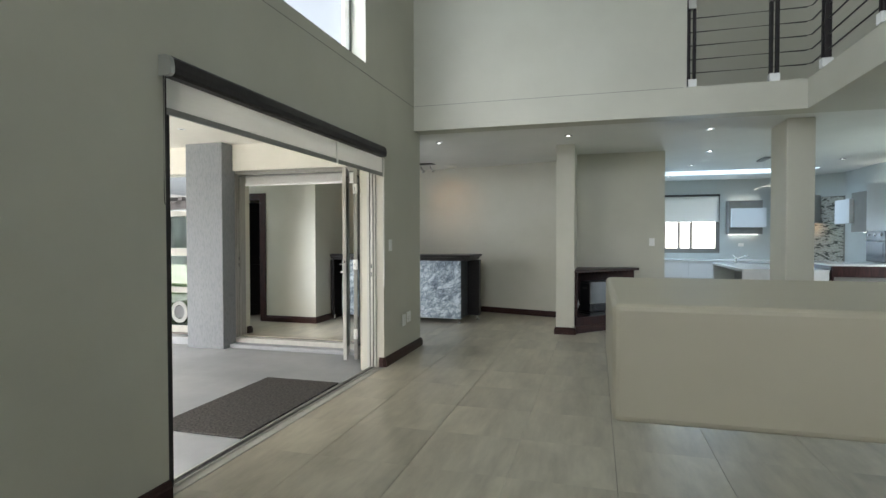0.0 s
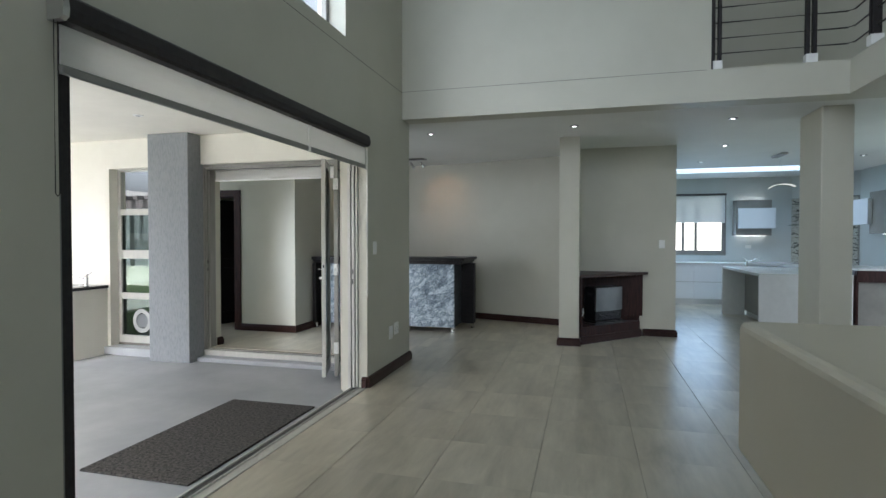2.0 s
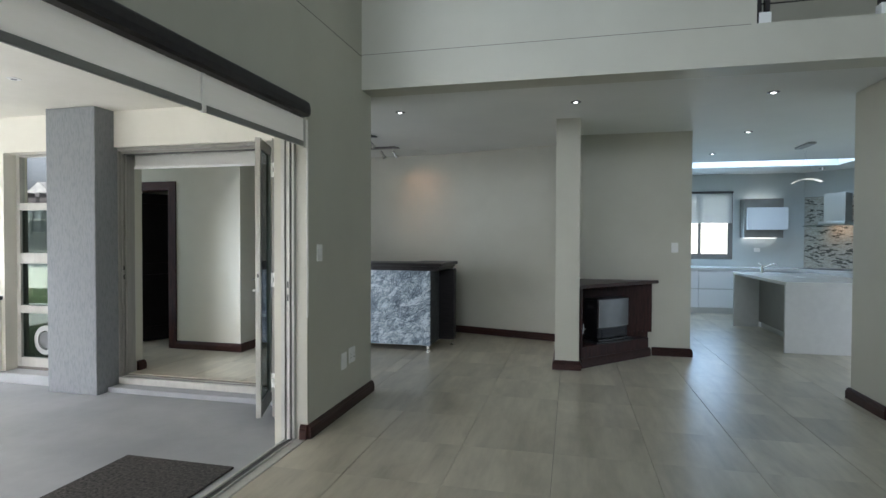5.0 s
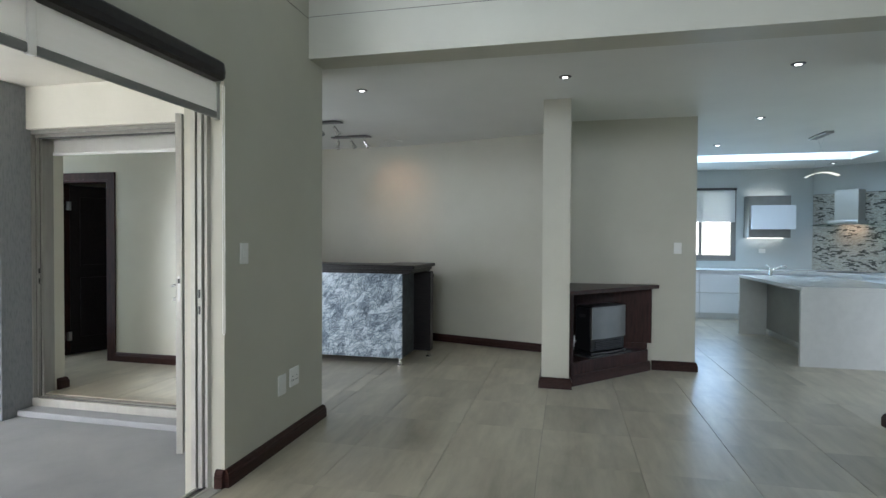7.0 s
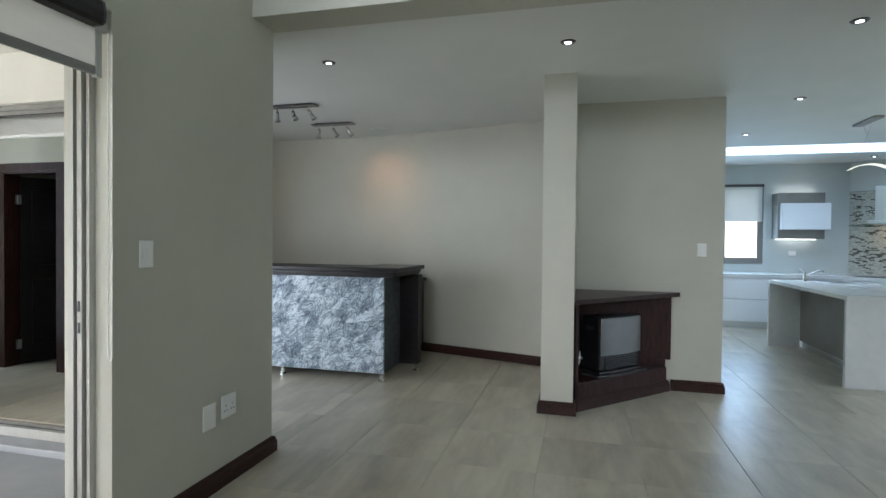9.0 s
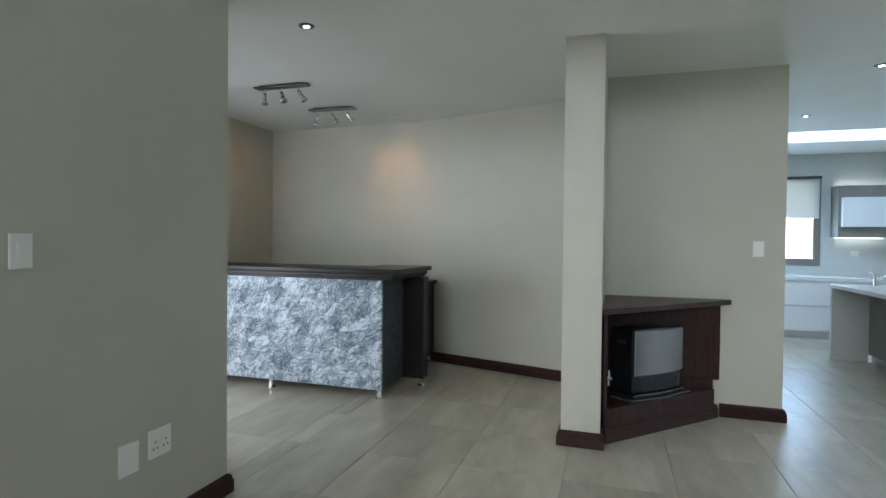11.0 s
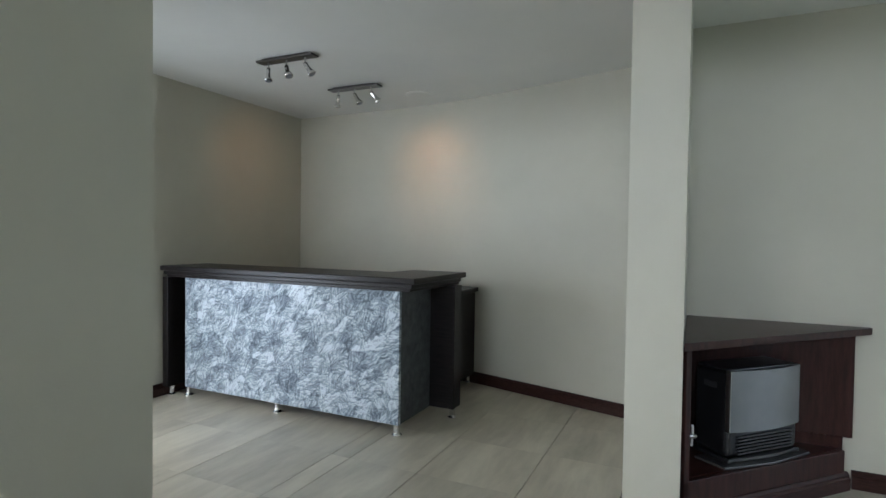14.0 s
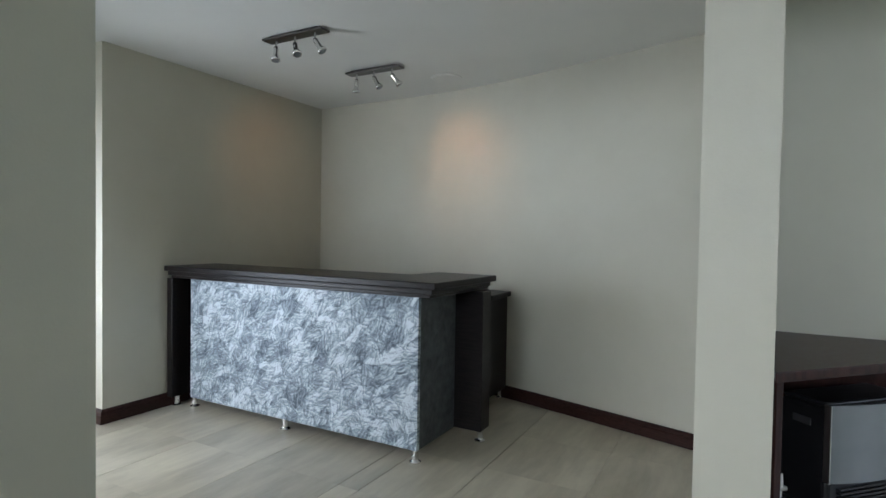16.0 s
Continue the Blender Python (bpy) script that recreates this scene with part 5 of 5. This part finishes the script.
def patio_counter():
    c = thing("patio_counter", (-6.9, 6.0, PATIO), "cream plastered patio counter with a dark stone top", "counter")
    for kind, b in (("pier", (-6.415, -6.20, 5.79, 6.399, PATIO, 0.725)), ("lintel", (-7.33, -6.4151, 5.79, 6.399, 0.455, 0.725)), ("pier", (-9.2, -7.3301, 5.79, 6.399, PATIO, 0.725)), ("back_wall", (-7.33, -6.4151, 6.30, 6.399, PATIO, 0.4549)), ("sill", (-7.33, -6.4151, 5.79, 6.2999, PATIO, -0.045))):
        part(kind, box(*b), CREAM, c, "cream plastered masonry")
    part("top", box(-9.2, -6.18, 5.755, 6.399, 0.7255, 0.765, 0.004), mottled(mat("dark stone", (0.03, 0.03, 0.03)), (0.02, 0.02, 0.021), (0.06, 0.06, 0.06), 40, 5, rough=(0.15, 0.3)), c, "dark polished stone top")
    # Added panel; its grey stands for the shade inside the open niche.
    part("niche_shade", box(-7.328, -6.417, 5.85, 5.868, -0.044, 0.453, 0.003), mottled(mat("grey of the niche shade", (0.1, 0.1, 0.1)), (0.085, 0.085, 0.083), (0.12, 0.12, 0.117), 3, 5, rough=(0.4, 0.6)), c, "grey panel added in the niche, coloured as its shade")
    rim = part("sink", turned([(0.19, 0.0), (0.215, 0.004), (0.22, 0.0005)][::-1], pose(-6.58, 6.08, 0.7655), 32), STEEL, c, "round steel sink")
    # No bowl is cut; a flat dark disc stands for its shaded depth.
    part("bowl", turned([(0.17, 0.0), (0.17, 0.0015)], pose(-6.58, 6.08, 0.7697), 32), PEWTER, rim)


patio_counter()
mixer_tap(-6.27, 6.15, 0.765, 1.15, 190, "chrome mixer tap on the dark patio counter top")
mixer_tap(-7.36, 6.18, 0.765, 1.15, 5, "second chrome mixer tap on the dark patio counter")
wp = thing("wall_outlet", (-7.41, 6.40, 1.017), "white socket plate on the cream patio wall", "socket")
part("cover_plate", box(-7.465, -7.355, 6.388, 6.3995, 0.96, 1.074, 0.003), WHITE_PLASTIC, wp)
part("rocker", box(-7.425, -7.395, 6.385, 6.388, 1.0, 1.03, 0.001), WHITE_PLASTIC, wp)

dm = thing("door_mat", (-2.8, 4.15, PATIO), "dark coir door mat lying on the patio floor", "mat")

part("mat_pad", box(-3.295, -2.455, 3.44, 5.03, PATIO + 0.0005, PATIO + 0.016, 0.004), MAT_FIBRE, dm)

# ---- garden beyond the windows ----
ROOF = mottled(mat("grey roof tiles", (0.14, 0.13, 0.12)), (0.10, 0.095, 0.09), (0.17, 0.16, 0.15), 3, 6, rough=(0.7, 0.9))
LEAF = mottled(mat("garden leaves", (0.06, 0.1, 0.03)), (0.035, 0.065, 0.018), (0.10, 0.15, 0.05), 2, 6, rough=(0.6, 0.8))
BARK = mottled(mat("tree bark", (0.09, 0.07, 0.05)), (0.06, 0.045, 0.035), (0.12, 0.09, 0.065), 9, 6, stretch=(3, 3, 0.6), rough=(0.8, 0.95), bump=0.8, bump_scale=20)


def house(x, y, w, d, h):
    o = thing("neighbour_house", (x, y, -0.15), "cream neighbouring house with a grey gabled roof", "house")
    part("wall", box(x - w / 2, x + w / 2, y - d / 2, y + d / 2, -0.2, h), CREAM, o)
    bm = bmesh.new()
    r = 0.5
    pts = [(-w / 2 - r, h), (w / 2 + r, h), (0, h + w * 0.44)]
    a = [bm.verts.new((x + u, y - d / 2 - r, z)) for u, z in pts]
    b = [bm.verts.new((x + u, y + d / 2 + r, z)) for u, z in pts]
    bm.faces.new(a)
    bm.faces.new(b[::-1])
    for i in range(3):
        j = (i + 1) % 3
        bm.faces.new((a[i], b[i], b[j], a[j]))
    part("roof", bm, ROOF, o)
    for u in (-w / 4, w / 4):
        win = part("window", box(x + u - 0.6, x + u + 0.6, y - d / 2 - 0.04, y - d / 2 - 0.001, 0.9, 2.1), ALU_DARK, o)
        part("pane", box(x + u - 0.54, x + u + 0.54, y - d / 2 - 0.05, y - d / 2 - 0.041, 0.96, 2.04), BLACK, win)


house(-25.6, 26.5, 4.0, 6.0, 2.35)
garden_wall = structure("garden_wall", boxes((-30, -6.6, 18.0, 18.2, -0.2, 1.7), (-30.2, -30, -20, 18.2, -0.2, 1.7), (-6.6, 14, 19.0, 19.2, -0.2, 2.0)), CREAM, "cream plastered boundary wall of the garden", "wall")


def tree(x, y, h, seed):
    rnd = random.Random(seed)
    t = thing("tree", (x, y, -0.15), "leafy green garden tree beyond the patio", "tree", "garden trees")
    bm = bmesh.new()
    add_tube(bm, [(x, y, -0.2), (x + 0.06, y, h * 0.25), (x - 0.05, y + 0.08, h * 0.5)], 0.11, 8)
    tips = []
    for k in range(7):
        a = k * 0.9 + rnd.random()
        q = Vector((x + math.cos(a) * h * 0.22, y + math.sin(a) * h * 0.22, h * (0.62 + 0.25 * rnd.random())))
        add_tube(bm, [(x - 0.03, y + 0.05, h * (0.35 + 0.02 * k)), (x + (q.x - x) * 0.5, y + (q.y - y) * 0.5, h * 0.55), q], 0.035, 6)
        tips.append(q)
    part("trunk", bm, BARK, t)
    vs, fs = [], []
    for q in tips:
        for _ in range(420):
            g = Vector((rnd.gauss(0, 1), rnd.gauss(0, 1), rnd.gauss(0, 0.7)))
            c = q + g.normalized() * (h * 0.17 * rnd.random() ** 0.5)
            u = Vector((rnd.uniform(-1, 1), rnd.uniform(-1, 1), rnd.uniform(-1, 1))).normalized() * 0.09
            v = u.orthogonal().normalized() * 0.05
            n0 = len(vs)
            vs.extend([c - u, c + v, c + u, c - v])
            fs.append((n0, n0 + 1, n0 + 2, n0 + 3))
    me = bpy.data.meshes.new("crown")
    me.from_pydata([tuple(p) for p in vs], [], fs)
    me.materials.append(LEAF)
    ob = new("crown", me)
    ob.parent = t
    ob.matrix_parent_inverse = Matrix.Translation(t.location).inverted()
    ob["kind"] = "stuff"


for i, (x, y, h) in enumerate(((-9.6, 16.9, 2.6), (-23.5, 17.2, 4.2))):
    tree(x, y, h, i + 3)

def veranda(x0, x1, y):
    """A roofed terrace across the garden: grey back wall with a window, posts, and slats over the eave."""
    v = thing("garden_veranda", ((x0 + x1) / 2, y, -0.15), "grey garden veranda with a dark slatted roof and a window", "veranda")
    part("back_wall", box(x0, x1, y + 1.6, y + 1.8, -0.19, 2.75), PILLAR, v, "grey plastered back wall")
    part("base_wall", box(x0, x1, y - 0.05, y + 0.15, -0.19, 0.45), CREAM, v, "low cream wall")
    part("roof_beam", box(x0 - 0.2, x1 + 0.2, y - 0.1, y + 0.08, 2.35, 2.62), CHARCOAL, v, "dark eave beam")
    k = 0
    while x0 + 0.45 * k < x1:
        part("roof_slat", box(x0 + 0.45 * k, x0 + 0.45 * k + 0.16, y - 0.5, y + 1.6, 2.62, 2.74), CHARCOAL, v)
        k += 1
    for k in range(4):
        u = x0 + (x1 - x0) * k / 3
        part("post", box(u - 0.09, u + 0.09, y - 0.09, y + 0.09, 0.45, 2.35), PILLAR, v)
    for u in (x0 + 1.4, x1 - 2.6):
        w = part("window", box(u, u + 1.3, y + 1.56, y + 1.599, 0.9, 2.05), ALU, v, "pale window frame")
        part("pane", box(u + 0.07, u + 1.23, y + 1.545, y + 1.559, 0.97, 1.98), SILVER, w)


veranda(-20.5, -12.0, 15.4)

# ---- floor tiles ----
def tile_mesh(w, d):
    bm = bmesh.new()
    g, k, b = 0.0013, 0.0001, 0.0012
    add_box(bm, g, w - g, k, d - k, -0.008, 0.0)
    top = [f for f in bm.faces if all(v.co.z > -0.001 for v in f.verts)]
    bmesh.ops.recalc_face_normals(bm, faces=bm.faces)
    bmesh.ops.bevel(bm, geom=list({e for f in top for e in f.edges if abs(e.verts[0].co.x - e.verts[1].co.x) < 0.001}), offset=b, segments=1, affect="EDGES")
    me = bpy.data.meshes.new("tile")
    bm.to_mesh(me)
    bm.free()
    me.materials.append(TILE)
    return me


TILE_X0, TILE_Y0, TILE_W = -0.39, 4.83, 0.602
TILE_MESHES = {}


def lay_tiles(x0, x1, y0, y1):
    i0, i1 = math.floor((x0 - TILE_X0) / TILE_W), math.ceil((x1 - TILE_X0) / TILE_W)
    j0, j1 = math.floor((y0 - TILE_Y0) / TILE_W), math.ceil((y1 - TILE_Y0) / TILE_W)
    for i in range(i0, i1):
        for j in range(j0, j1):
            a, b = max(x0, TILE_X0 + i * TILE_W), min(x1, TILE_X0 + (i + 1) * TILE_W)
            c, d = max(y0, TILE_Y0 + j * TILE_W), min(y1, TILE_Y0 + (j + 1) * TILE_W)
            if b - a < 0.02 or d - c < 0.02:
                continue
            key = (round(b - a, 3), round(d - c, 3))
            if key not in TILE_MESHES:
                TILE_MESHES[key] = tile_mesh(*key)
            ob = new("tile", TILE_MESHES[key])
            ob.location = (a, c, 0)
            ob.parent = floor


lay_tiles(-2.06, KE, -0.5, 13.45)
lay_tiles(-6.3, -2.06, 6.53, 9.97)
